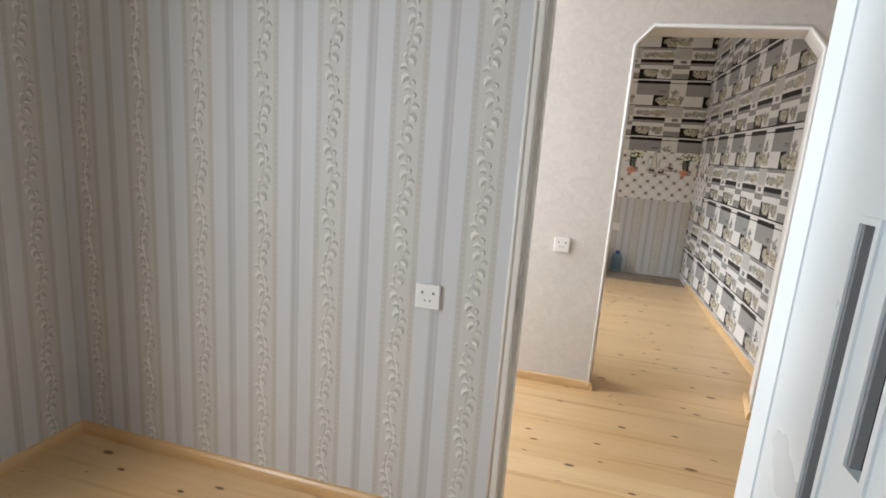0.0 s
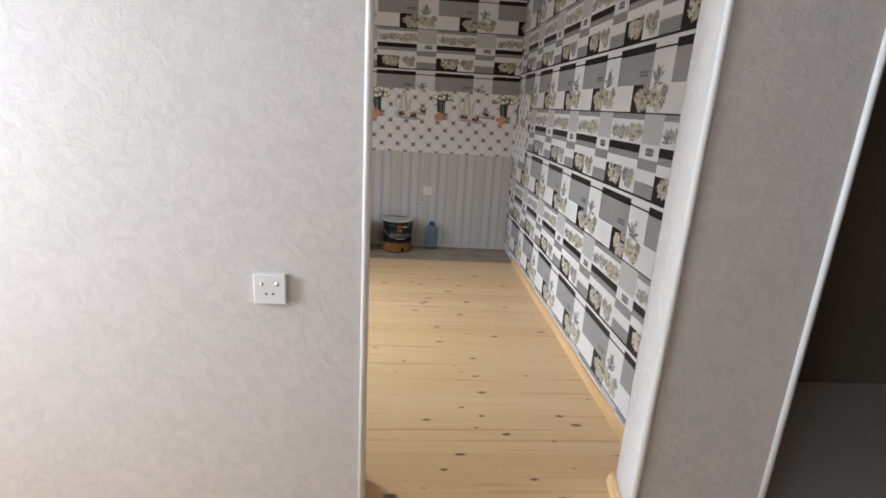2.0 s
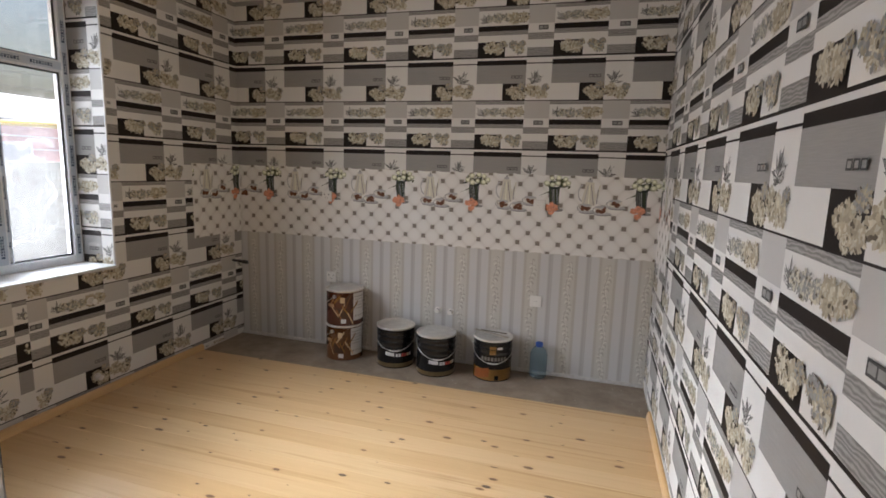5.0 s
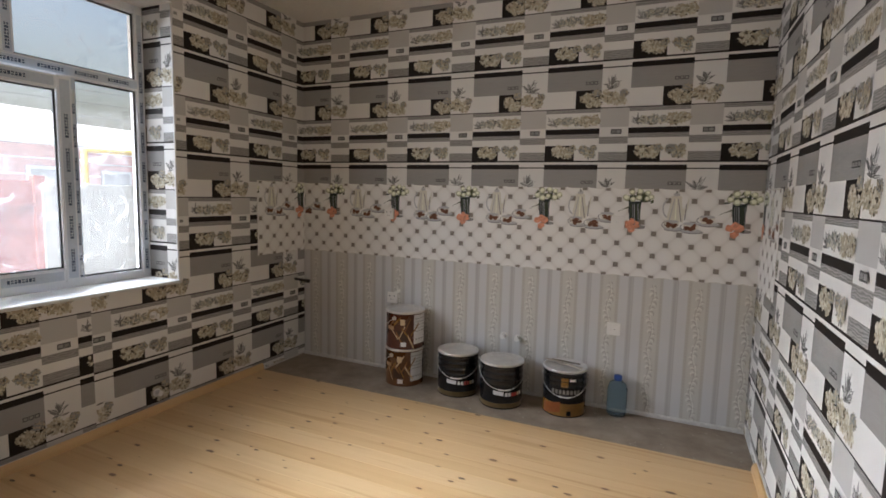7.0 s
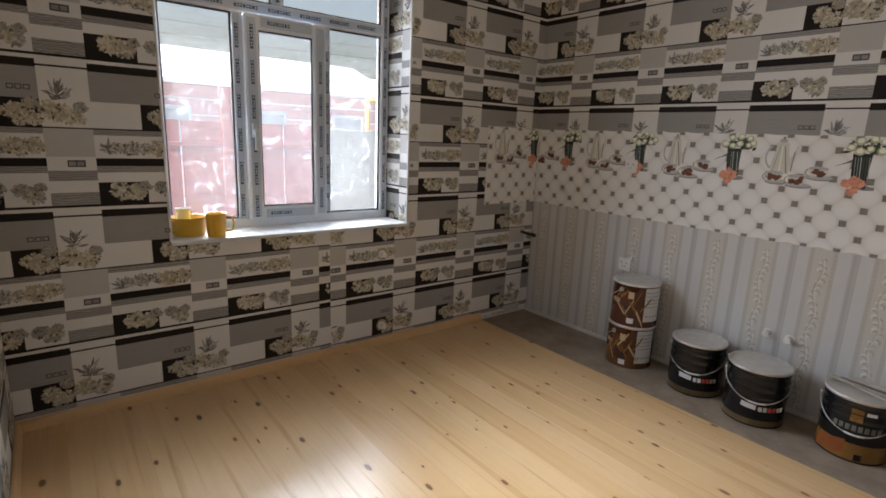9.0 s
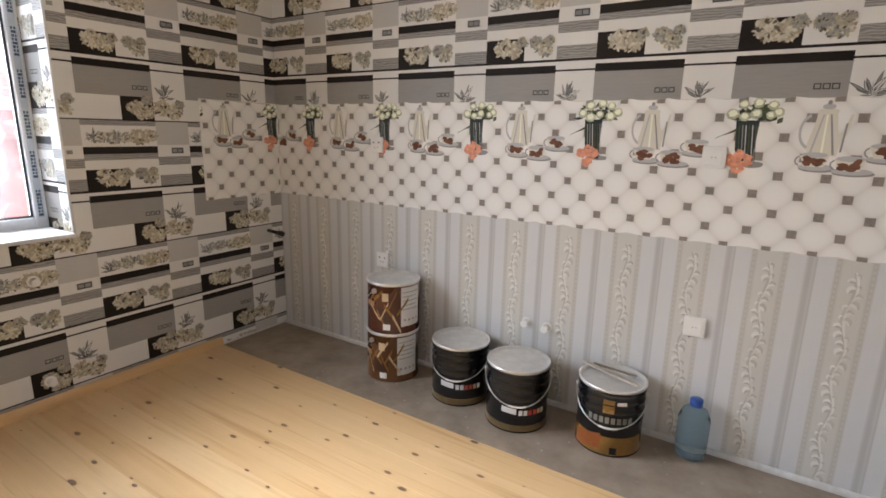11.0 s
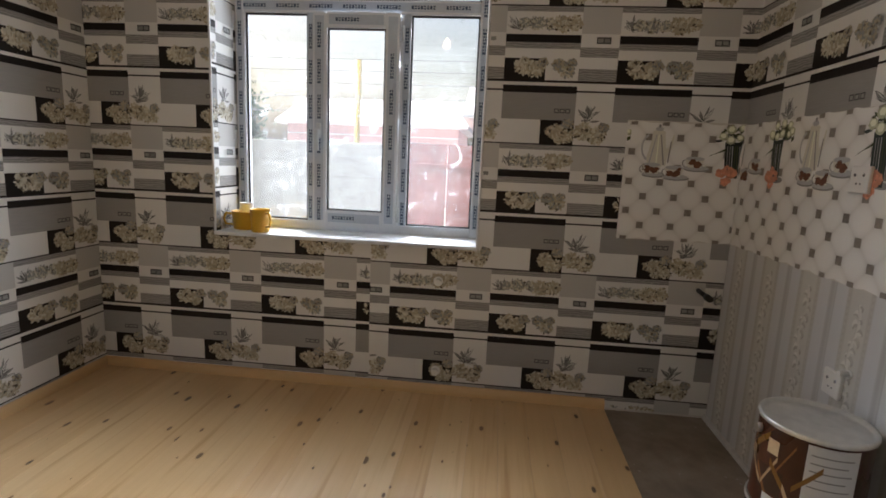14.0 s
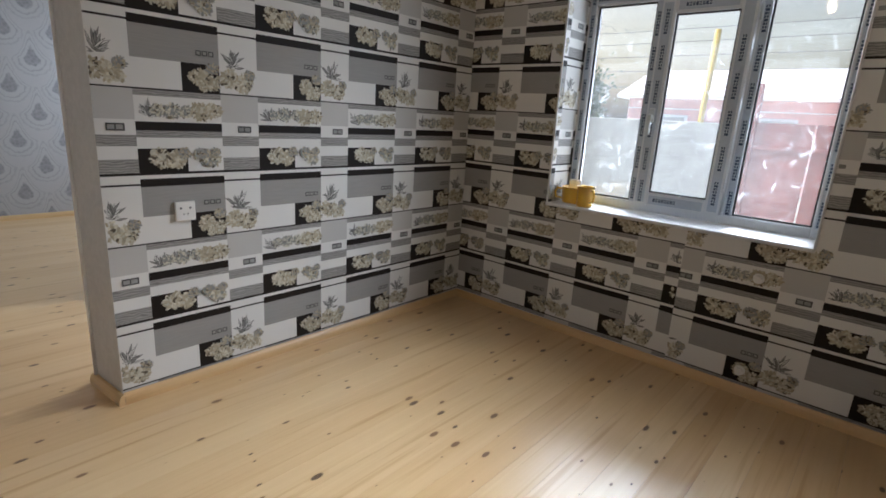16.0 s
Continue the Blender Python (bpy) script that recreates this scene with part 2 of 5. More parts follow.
def tufted(name="tufted_paper"):
    """Printed quilted white cushions with small square taupe buttons. UV in metres from a button."""
    if name in MATS:
        return MATS[name]
    mat, nt, b = nodes_of(name, 0.5, 0.0, 0.4)
    uv = nt.nodes.new("ShaderNodeUVMap")
    sep = nt.nodes.new("ShaderNodeSeparateXYZ")
    nt.links.new(uv.outputs[0], sep.inputs[0])
    P, Q, S = 0.1468, 0.142, 0.0155

    def near(val, period, shift):
        x = math2(nt, "FRACT", math2(nt, "ADD", math2(nt, "DIVIDE", val, period), 0.5 + shift))
        return math2(nt, "MULTIPLY", math2(nt, "ABSOLUTE", math2(nt, "SUBTRACT", x, 0.5)), period)

    ax, ay = near(sep.outputs[0], P, 0), near(sep.outputs[1], Q, 0)
    bx, by = near(sep.outputs[0], P, 0.5), near(sep.outputs[1], Q, 0.5)
    da, db = math2(nt, "MAXIMUM", ax, ay), math2(nt, "MAXIMUM", bx, by)
    dist = math2(nt, "MINIMUM", da, db)
    button = math2(nt, "LESS_THAN", dist, S)
    # cushions sit between the buttons, round and brighter in the middle
    cu = math2(nt, "MINIMUM", math2(nt, "SQRT", math2(nt, "ADD", math2(nt, "POWER", ax, 2.0), math2(nt, "POWER", by, 2.0))),
               math2(nt, "SQRT", math2(nt, "ADD", math2(nt, "POWER", bx, 2.0), math2(nt, "POWER", ay, 2.0))))
    r = ramp(nt, [(0.0, (0.80, 0.785, 0.76)), (0.45, (0.785, 0.765, 0.74)), (0.58, (0.755, 0.73, 0.705)), (0.67, (0.715, 0.69, 0.66)), (0.80, (0.61, 0.58, 0.55)), (1.0, (0.54, 0.51, 0.48))])
    nt.links.new(math2(nt, "DIVIDE", cu, 0.076), r.inputs[0])
    n = nd(nt, "ShaderNodeTexNoise", Scale=90.0, Detail=3.0)
    nt.links.new(mapped(nt), n.inputs["Vector"])
    dark = mix(nt, n.outputs[0], (0.15, 0.125, 0.105), (0.33, 0.29, 0.25))
    col = mix(nt, button, r.outputs[0], dark)
    nt.links.new(col, b.inputs["Base Color"])
    bump(nt, b, n.outputs[0], 0.08, 0.001)
    MATS[name] = mat
    return mat


def damask(name="damask_paper"):
    """Pale paper with grey teardrop medallions in ogee frames. UV in metres."""
    mat, nt, b = nodes_of(name, 0.55, 0.0, 0.4)
    uv = nt.nodes.new("ShaderNodeUVMap")
    sep = nt.nodes.new("ShaderNodeSeparateXYZ")
    nt.links.new(uv.outputs[0], sep.inputs[0])
    P, Q = 0.41, 0.54
    nz = nd(nt, "ShaderNodeTexNoise", Scale=30.0, Detail=3.0)
    nt.links.new(mapped(nt), nz.inputs["Vector"])
    wob = math2(nt, "MULTIPLY", math2(nt, "SUBTRACT", nz.outputs[0], 0.5), 0.045)

    def centred(val, period, shift):
        x = math2(nt, "FRACT", math2(nt, "ADD", math2(nt, "DIVIDE", val, period), 0.5 + shift))
        return math2(nt, "MULTIPLY", math2(nt, "SUBTRACT", x, 0.5), period)

    def drop(shift):
        # pointed above, round below
        x, y = centred(sep.outputs[0], P, shift), centred(sep.outputs[1], Q, shift)
        up = math2(nt, "MAXIMUM", y, 0.0)
        sx = math2(nt, "MULTIPLY", x, math2(nt, "MULTIPLY_ADD", up, 11.0, 1.0))
        sy = math2(nt, "SUBTRACT", y, math2(nt, "MULTIPLY", up, 0.4))
        return math2(nt, "ADD", math2(nt, "SQRT", math2(nt, "ADD", math2(nt, "POWER", sx, 2.0), math2(nt, "POWER", sy, 2.0))), wob)

    d = math2(nt, "MINIMUM", drop(0.0), drop(0.5))
    paper, ink, line = (0.45, 0.44, 0.445), (0.23, 0.225, 0.235), (0.29, 0.285, 0.295)
    r = ramp(nt, [(0.0, ink), (0.24, ink), (0.30, paper), (0.42, paper), (0.46, line), (0.50, paper), (0.58, paper), (0.62, (0.35, 0.345, 0.355)), (0.68, paper)])
    nt.links.new(math2(nt, "MULTIPLY", d, 4.0), r.inputs[0])
    fine = nd(nt, "ShaderNodeTexVoronoi", Scale=34.0)
    nt.links.new(mapped(nt), fine.inputs["Vector"])
    col = mix(nt, math2(nt, "MULTIPLY", fine.outputs["Distance"], 0.5), r.outputs[0], (0.48, 0.47, 0.475))
    nt.links.new(col, b.inputs["Base Color"])
    MATS[name] = mat
    return mat


def plaster_paper(name, colour, relief=0.5):
    """Embossed plain paper, like combed plaster."""
    if name in MATS:
        return MATS[name]
    mat, nt, b = nodes_of(name, 0.62, 0.0, 0.35)
    v = mapped(nt)
    n1 = nd(nt, "ShaderNodeTexNoise", Scale=22.0, Detail=5.0, Roughness=0.62, Distortion=1.2)
    n2 = nd(nt, "ShaderNodeTexNoise", Scale=160.0, Detail=2.0)
    n3 = nd(nt, "ShaderNodeTexNoise", Scale=1.6, Detail=3.0)
    for n in (n1, n2, n3):
        nt.links.new(v, n.inputs["Vector"])
    r = ramp(nt, [(0.36, tuple(c * 0.9 for c in colour)), (0.62, colour)])
    nt.links.new(n1.outputs[0], r.inputs[0])
    col = mix(nt, math2(nt, "MULTIPLY", n3.outputs[0], 0.2), r.outputs[0], tuple(c * 0.86 for c in colour))
    nt.links.new(col, b.inputs["Base Color"])
    bump(nt, b, math2(nt, "ADD", n1.outputs[0], math2(nt, "MULTIPLY", n2.outputs[0], 0.4)), relief, 0.003)
    MATS[name] = mat
    return mat


def concrete():
    mat, nt, b = nodes_of("concrete_floor", 0.75, 0.0, 0.3)
    v = mapped(nt)
    n1 = nd(nt, "ShaderNodeTexNoise", Scale=5.0, Detail=6.0, Roughness=0.65)
    n2 = nd(nt, "ShaderNodeTexNoise", Scale=120.0, Detail=3.0)
    n3 = nd(nt, "ShaderNodeTexVoronoi", Scale=16.0)
    for n in (n1, n2, n3):
        nt.links.new(v, n.inputs["Vector"])
    r = ramp(nt, [(0.3, (0.20, 0.155, 0.115)), (0.55, (0.285, 0.228, 0.175)), (0.75, (0.35, 0.288, 0.23))])
    nt.links.new(n1.outputs[0], r.inputs[0])
    spot = math2(nt, "LESS_THAN", n3.outputs["Distance"], 0.09)
    col = mix(nt, math2(nt, "MULTIPLY", spot, 0.35), r.outputs[0], (0.55, 0.52, 0.48))
    nt.links.new(col, b.inputs["Base Color"])
    bump(nt, b, math2(nt, "ADD", n1.outputs[0], math2(nt, "MULTIPLY", n2.outputs[0], 0.3)), 0.4, 0.004)
    return mat


def glass(name="window_glass"):
    mat = bpy.data.materials.new(name)
    mat.use_nodes = True
    nt = mat.node_tree
    nt.nodes.clear()
    o = nt.nodes.new("ShaderNodeOutputMaterial")
    t = nt.nodes.new("ShaderNodeBsdfTransparent")
    g = nt.nodes.new("ShaderNodeBsdfGlossy")
    df = nt.nodes.new("ShaderNodeBsdfTranslucent")
    g.inputs["Roughness"].default_value = 0.02
    df.inputs["Color"].default_value = (0.8, 0.8, 0.8, 1)
    fr = nd(nt, "ShaderNodeFresnel", IOR=1.45)
    m1 = nt.nodes.new("ShaderNodeMixShader")
    m2 = nt.nodes.new("ShaderNodeMixShader")
    n = nd(nt, "ShaderNodeTexNoise", Scale=9.0, Detail=5.0, Distortion=2.5)
    nt.links.new(mapped(nt), n.inputs["Vector"])
    r = ramp(nt, [(0.58, (0.035, 0.035, 0.035)), (0.70, (0.15, 0.15, 0.15))])
    nt.links.new(n.outputs[0], r.inputs[0])
    nt.links.new(r.outputs[0], m1.inputs[0])
    nt.links.new(t.outputs[0], m1.inputs[1])
    nt.links.new(df.outputs[0], m1.inputs[2])
    nt.links.new(fr.outputs[0], m2.inputs[0])
    nt.links.new(m1.outputs[0], m2.inputs[1])
    nt.links.new(g.outputs[0], m2.inputs[2])
    nt.links.new(m2.outputs[0], o.inputs[0])
    return mat


def clear_plastic(name, colour):
    mat, nt, b = nodes_of(name, 0.12, 0.0, 0.5)
    b.inputs["Base Color"].default_value = (*colour, 1)
    b.inputs["Transmission Weight"].default_value = 0.9
    b.inputs["IOR"].default_value = 1.25
    return mat


def glow(name, colour, power):
    mat, nt, b = nodes_of(name, 0.3)
    b.inputs["Base Color"].default_value = (*colour, 1)
    b.inputs["Emission Color"].default_value = (*colour, 1)
    b.inputs["Emission Strength"].default_value = power
    return mat


PLASTER = plain("white_ceiling_paint", (0.72, 0.68, 0.63), 0.8, vary=0.05, grain=40, relief=0.1)
BACKING = plain("wall_plaster", (0.62, 0.58, 0.53), 0.85, vary=0.08)
PINE = wood("varnished_pine", (0.765, 0.555, 0.305), (0.42, 0.20, 0.065), "x", 0.3)
PINE_TRIM_X = wood("pine_skirting_x", (0.74, 0.52, 0.27), (0.42, 0.21, 0.07), "x", 0.35, knots=False)
PINE_TRIM_Y = wood("pine_skirting_y", (0.74, 0.52, 0.27), (0.42, 0.21, 0.07), "y", 0.35, knots=False)
HALL = plaster_paper("embossed_hall_paper", (0.67, 0.625, 0.585))
REVEAL = plaster_paper("embossed_reveal_paper", (0.66, 0.625, 0.59))
BEAD = plain("white_corner_bead", (0.76, 0.75, 0.74), 0.45, vary=0.03)
WHITE_PAINT = plain("white_door_lacquer", (0.60, 0.645, 0.67), 0.3, vary=0.02, relief=0.02)
JAMB = plain("cream_jamb_lacquer", (0.72, 0.675, 0.62), 0.4, vary=0.05, relief=0.03)
PVC = plain("white_pvc", (0.72, 0.75, 0.79), 0.35, vary=0.03, relief=0.02)
TAPE = plain("blue_grey_protective_film", (0.50, 0.56, 0.64), 0.3, vary=0.08, relief=0.08)
TAPE_INK = plain("dark_blue_ink", (0.045, 0.07, 0.13), 0.4, vary=0.15, relief=0)
RUBBER = plain("black_rubber_seal", (0.03, 0.03, 0.032), 0.6, vary=0.1)
SOCKET = plain("white_socket_plastic", (0.78, 0.76, 0.73), 0.3, vary=0.02, relief=0.0)
HOLE = plain("dark_socket_hole", (0.02, 0.02, 0.02), 0.6, vary=0.1, relief=0)
BLACK = plain("black_glossy_plastic", (0.012, 0.010, 0.010), 0.18, vary=0.2, relief=0.02)
STEEL = plain("tinned_steel", (0.62, 0.60, 0.57), 0.32, 0.85, vary=0.12, relief=0.04)
LID = plain("scuffed_tin_lid", (0.70, 0.685, 0.66), 0.34, 0.7, vary=0.18, grain=25, relief=0.05)
GLASS = glass()

# ---------------------------------------------------------------- building helpers
E_X, W_X, N_Y, S_Y, H_Y, CEIL = 1.37, -2.0, 7.52, 4.18, 3.92, 2.78


def quad(bm, pts, mat=0, uvs=None):
    f = bm.faces.new([bm.verts.new(p) for p in pts])
    f.material_index = mat
    if uvs:
        lay = bm.loops.layers.uv.verify()
        for l, uv in zip(f.loops, uvs):
            l[lay].uv = uv
    return f


def box(bm, a, b, mat=0):
    (x0, y0, z0), (x1, y1, z1) = a, b
    c = [bm.verts.new(p) for p in ((x0, y0, z0), (x1, y0, z0), (x1, y1, z0), (x0, y1, z0), (x0, y0, z1), (x1, y0, z1), (x1, y1, z1), (x0, y1, z1))]
    for i in ((0, 3, 2, 1), (4, 5, 6, 7), (0, 1, 5, 4), (1, 2, 6, 5), (2, 3, 7, 6), (3, 0, 4, 7)):
        bm.faces.new([c[j] for j in i]).material_index = mat
    return c


def soft_box(a, b, r=0.004, seg=2):
    bm = bmesh.new()
    box(bm, a, b)
    bmesh.ops.bevel(bm, geom=bm.edges[:], offset=r, segments=seg, affect="EDGES", profile=0.5)
    return bm


def lathe(bm, profile, n=40, mat=0, centre=(0, 0, 0), smooth=True):
    """Turns (radius, height) pairs about the vertical; radius 0 closes an end."""
    rings = []
    for r, z in profile:
        if r < 1e-6:
            rings.append([bm.verts.new((centre[0], centre[1], centre[2] + z))])
        else:
            rings.append([bm.verts.new((centre[0] + r * math.cos(2 * math.pi * i / n), centre[1] + r * math.sin(2 * math.pi * i / n), centre[2] + z)) for i in range(n)])
    for a, b in zip(rings, rings[1:]):
        for i in range(n):
            j = (i + 1) % n
            vs = [a[0], b[j], b[i]] if len(a) == 1 else [a[i], a[j], b[0]] if len(b) == 1 else [a[i], a[j], b[j], b[i]]
            f = bm.faces.new(vs)
            f.material_index, f.smooth = mat, smooth
    return bm


def tube(bm, pts, r, n=10, mat=0):
    """A round rod along points."""
    pts = [Vector(p) for p in pts]
    rings = []
    for i, p in enumerate(pts):
        t = (pts[min(i + 1, len(pts) - 1)] - pts[max(i - 1, 0)]).normalized()
        u = t.orthogonal().normalized() if i == 0 else (rings[-1][1] - t * rings[-1][1].dot(t)).normalized()
        w = t.cross(u)
        rings.append(([bm.verts.new(p + r * (u * math.cos(2 * math.pi * k / n) + w * math.sin(2 * math.pi * k / n))) for k in range(n)], u))
    for (a, _), (b, _) in zip(rings, rings[1:]):
        for k in range(n):
            f = bm.faces.new([a[k], a[(k + 1) % n], b[(k + 1) % n], b[k]])
            f.material_index, f.smooth = mat, True
    bm.faces.new(rings[0][0][::-1]).material_index = mat
    bm.faces.new(rings[-1][0]).material_index = mat
    return bm


def mesh_object(name, bm, material, fix=True):
    if fix:
        bmesh.ops.recalc_face_normals(bm, faces=bm.faces[:])
    me = bpy.data.meshes.new(name)
    bm.to_mesh(me)
    bm.free()
    for m in material if isinstance(material, (list, tuple)) else [material]:
        me.materials.append(m)
    return new(name, me)


def part(name, bm, material, parent, label="", fix=True):
    ob = mesh_object(name, bm, material, fix)
    ob.parent = parent
    if label:
        ob["label"] = label
    return ob


def thing(name, at, label, category, group="", rz=0.0):
    ob = new(name)
    ob.matrix_world = pose(*at, 0, 0, rz)
    ob.empty_display_size = 0.1
    return tagged(ob, label, category, group)


def structure(name, bm, material, label, category="wall"):
    return tagged(mesh_object(name, bm, material), label, category, kind="structure")


def cut_rects(rect, holes):
    """The pieces of (u0, u1, z0, z1) that lie outside the holes."""
    out = [rect]
    for h0, h1, g0, g1 in holes:
        nxt = []
        for u0, u1, z0, z1 in out:
            if h1 <= u0 or h0 >= u1 or g1 <= z0 or g0 >= z1:
                nxt.append((u0, u1, z0, z1))
                continue
            if z0 < g0:
                nxt.append((u0, u1, z0, g0))
            if g1 < z1:
                nxt.append((u0, u1, g1, z1))
            m0, m1 = max(z0, g0), min(z1, g1)
            if u0 < h0:
                nxt.append((u0, h0, m0, m1))
            if h1 < u1:
                nxt.append((h1, u1, m0, m1))
        out = nxt
    return [r for r in out if r[1] - r[0] > 1e-4 and r[3] - r[2] > 1e-4]


# wallpaper planes: (u along the wall as seen from the room, z up, d out of the wall)
def on_north(u, z, d):
    return (u, N_Y - d, z)


def on_west(u, z, d):
    return (W_X + d, u, z)


def on_south(u, z, d):
    return (-u, S_Y + d, z)


def on_east(u, z, d):
    return (E_X - d, -u, z)


# ---------------------------------------------------------------- the checked kitchen paper
PAPER = [printed("paper_white", (0.70, 0.68, 0.655)), printed("paper_light_grey", (0.50, 0.482, 0.462)), printed("paper_linen_grey", (0.355, 0.338, 0.322), "linen"),
         printed("paper_wavy_grey", (0.36, 0.343, 0.325), "wavy"), printed("paper_dark", (0.016, 0.011, 0.009), "flat", 0.2),
         printed("petal_cream", (0.70, 0.65, 0.52), "petal"), printed("petal_beige", (0.52, 0.45, 0.33), "petal"), printed("petal_shadow", (0.15, 0.12, 0.085), "petal"),
         printed("twig_ink", (0.075, 0.072, 0.07), "flat", 0.2), printed("petal_grey", (0.36, 0.355, 0.34), "petal")]
WHITE, PALE, LINEN, WAVY, DARK, CREAM, BEIGE, SHADOW, TWIG, GREYP = range(10)
CELL_U, CELL_Z = 0.532, 0.64
# one repeat: u from 0 to 1, v downwards from 0 to 1
A_W = 0.665
REPEAT = [(0, A_W, 0, 0.052, DARK), (0, A_W, 0.052, 0.25, LINEN), (0, 0.36, 0.25, 0.428, WHITE), (0.36, A_W, 0.25, 0.428, DARK),
          (A_W, 1, 0, 0.03, WHITE), (A_W, 1, 0.03, 0.042, DARK), (A_W, 1, 0.042, 0.428, WHITE), (0, 1, 0.428, 0.437, DARK),
          (0, A_W, 0.437, 0.475, WAVY), (0, A_W, 0.475, 0.635, WHITE), (A_W, 1, 0.437, 0.625, PALE), (A_W, 1, 0.625, 0.72, WHITE),
          (0, A_W, 0.635, 0.69, DARK), (0, A_W, 0.69, 0.735, WAVY), (0, A_W, 0.735, 0.805, WHITE), (A_W, 1, 0.72, 0.79, WAVY), (A_W, 1, 0.79, 0.872, WHITE),
          (A_W, 1, 0.872, 0.96, WAVY), (0, 0.37, 0.805, 0.96, DARK), (0.37, A_W, 0.805, 0.96, WHITE), (0, 1, 0.96, 0.976, DARK), (0, 1, 0.976, 1.0, WHITE)]


def bloom(rng, cu, cv, r, tones):
    """A peony drawn as many ragged petals with dark gaps: (points, tone) about (cu, cv), metres, v downwards."""
    out = []
    r *= 1.26
    lobes = [rng.uniform(0.78, 1.12) for _ in range(7)]
    ground = []
    for k in range(14):
        a = 2 * math.pi * k / 14
        q = 0.86 * r * lobes[k // 2] * rng.uniform(0.82, 1.1)
        ground.append((cu + q * math.cos(a), cv + 0.84 * q * math.sin(a)))
    out.append((ground, tones[-1]))
    for ring, n in ((1.0, 20), (0.78, 16), (0.55, 12), (0.33, 8), (0.12, 4)):
        for k in range(n):
            a = 2 * math.pi * (k + rng.random()) / n
            q = ring * r * 0.8 * lobes[int(a / (2 * math.pi) * 7) % 7]
            px, py = cu + q * math.cos(a), cv + q * 0.84 * math.sin(a)
            l, w = r * rng.uniform(0.15, 0.27), r * rng.uniform(0.09, 0.18)
            turn = a + rng.uniform(-0.9, 0.9)
            ca, sa = math.cos(turn), math.sin(turn)
            pts = []
            for th, k2 in ((0.0, 1.0), (0.9, 0.85), (2.1, 0.9), (math.pi, 0.8), (4.2, 0.9), (5.4, 0.85)):
                k2 *= 1 + rng.uniform(-0.2, 0.2)
                x, y = l * k2 * math.cos(th), w * k2 * math.sin(th)
                pts.append((px + x * ca - y * sa, py + x * sa + y * ca))
            out.append((pts, SHADOW if rng.random() < 0.09 else rng.choice(tones)))
    return out


def sprig(rng, u, v, h):
    """A leafy plant in ink: outlined pointed leaves fanning up from (u, v)."""
    out = []
    for k in range(25):
        a = -1.5 + 3.0 * (k * 7 % 25) / 24 + rng.uniform(-0.12, 0.12)
        l = h * rng.uniform(0.4, 0.95) * (1.0 - 0.18 * abs(a))
        bu, bv = u + rng.uniform(-0.10, 0.10) * h, v - rng.uniform(0.0, 0.3) * h
        for w, mat, f in ((0.058 * h, TWIG, 1.0), (0.034 * h, rng.choice((WHITE, PALE, GREYP, WAVY)), 0.86)):
            pts = []
            for x, y in ((0, 0.0), (w, l * 0.35 * f), (w * 0.8, l * 0.7 * f), (0, l * f), (-w * 0.8, l * 0.7 * f), (-w, l * 0.35 * f)):
                y += (1 - f) * l * 0.5
                pts.append((bu + x * math.cos(a) + y * math.sin(a), bv + x * math.sin(a) - y * math.cos(a)))
            out.append((pts, mat))
    return out


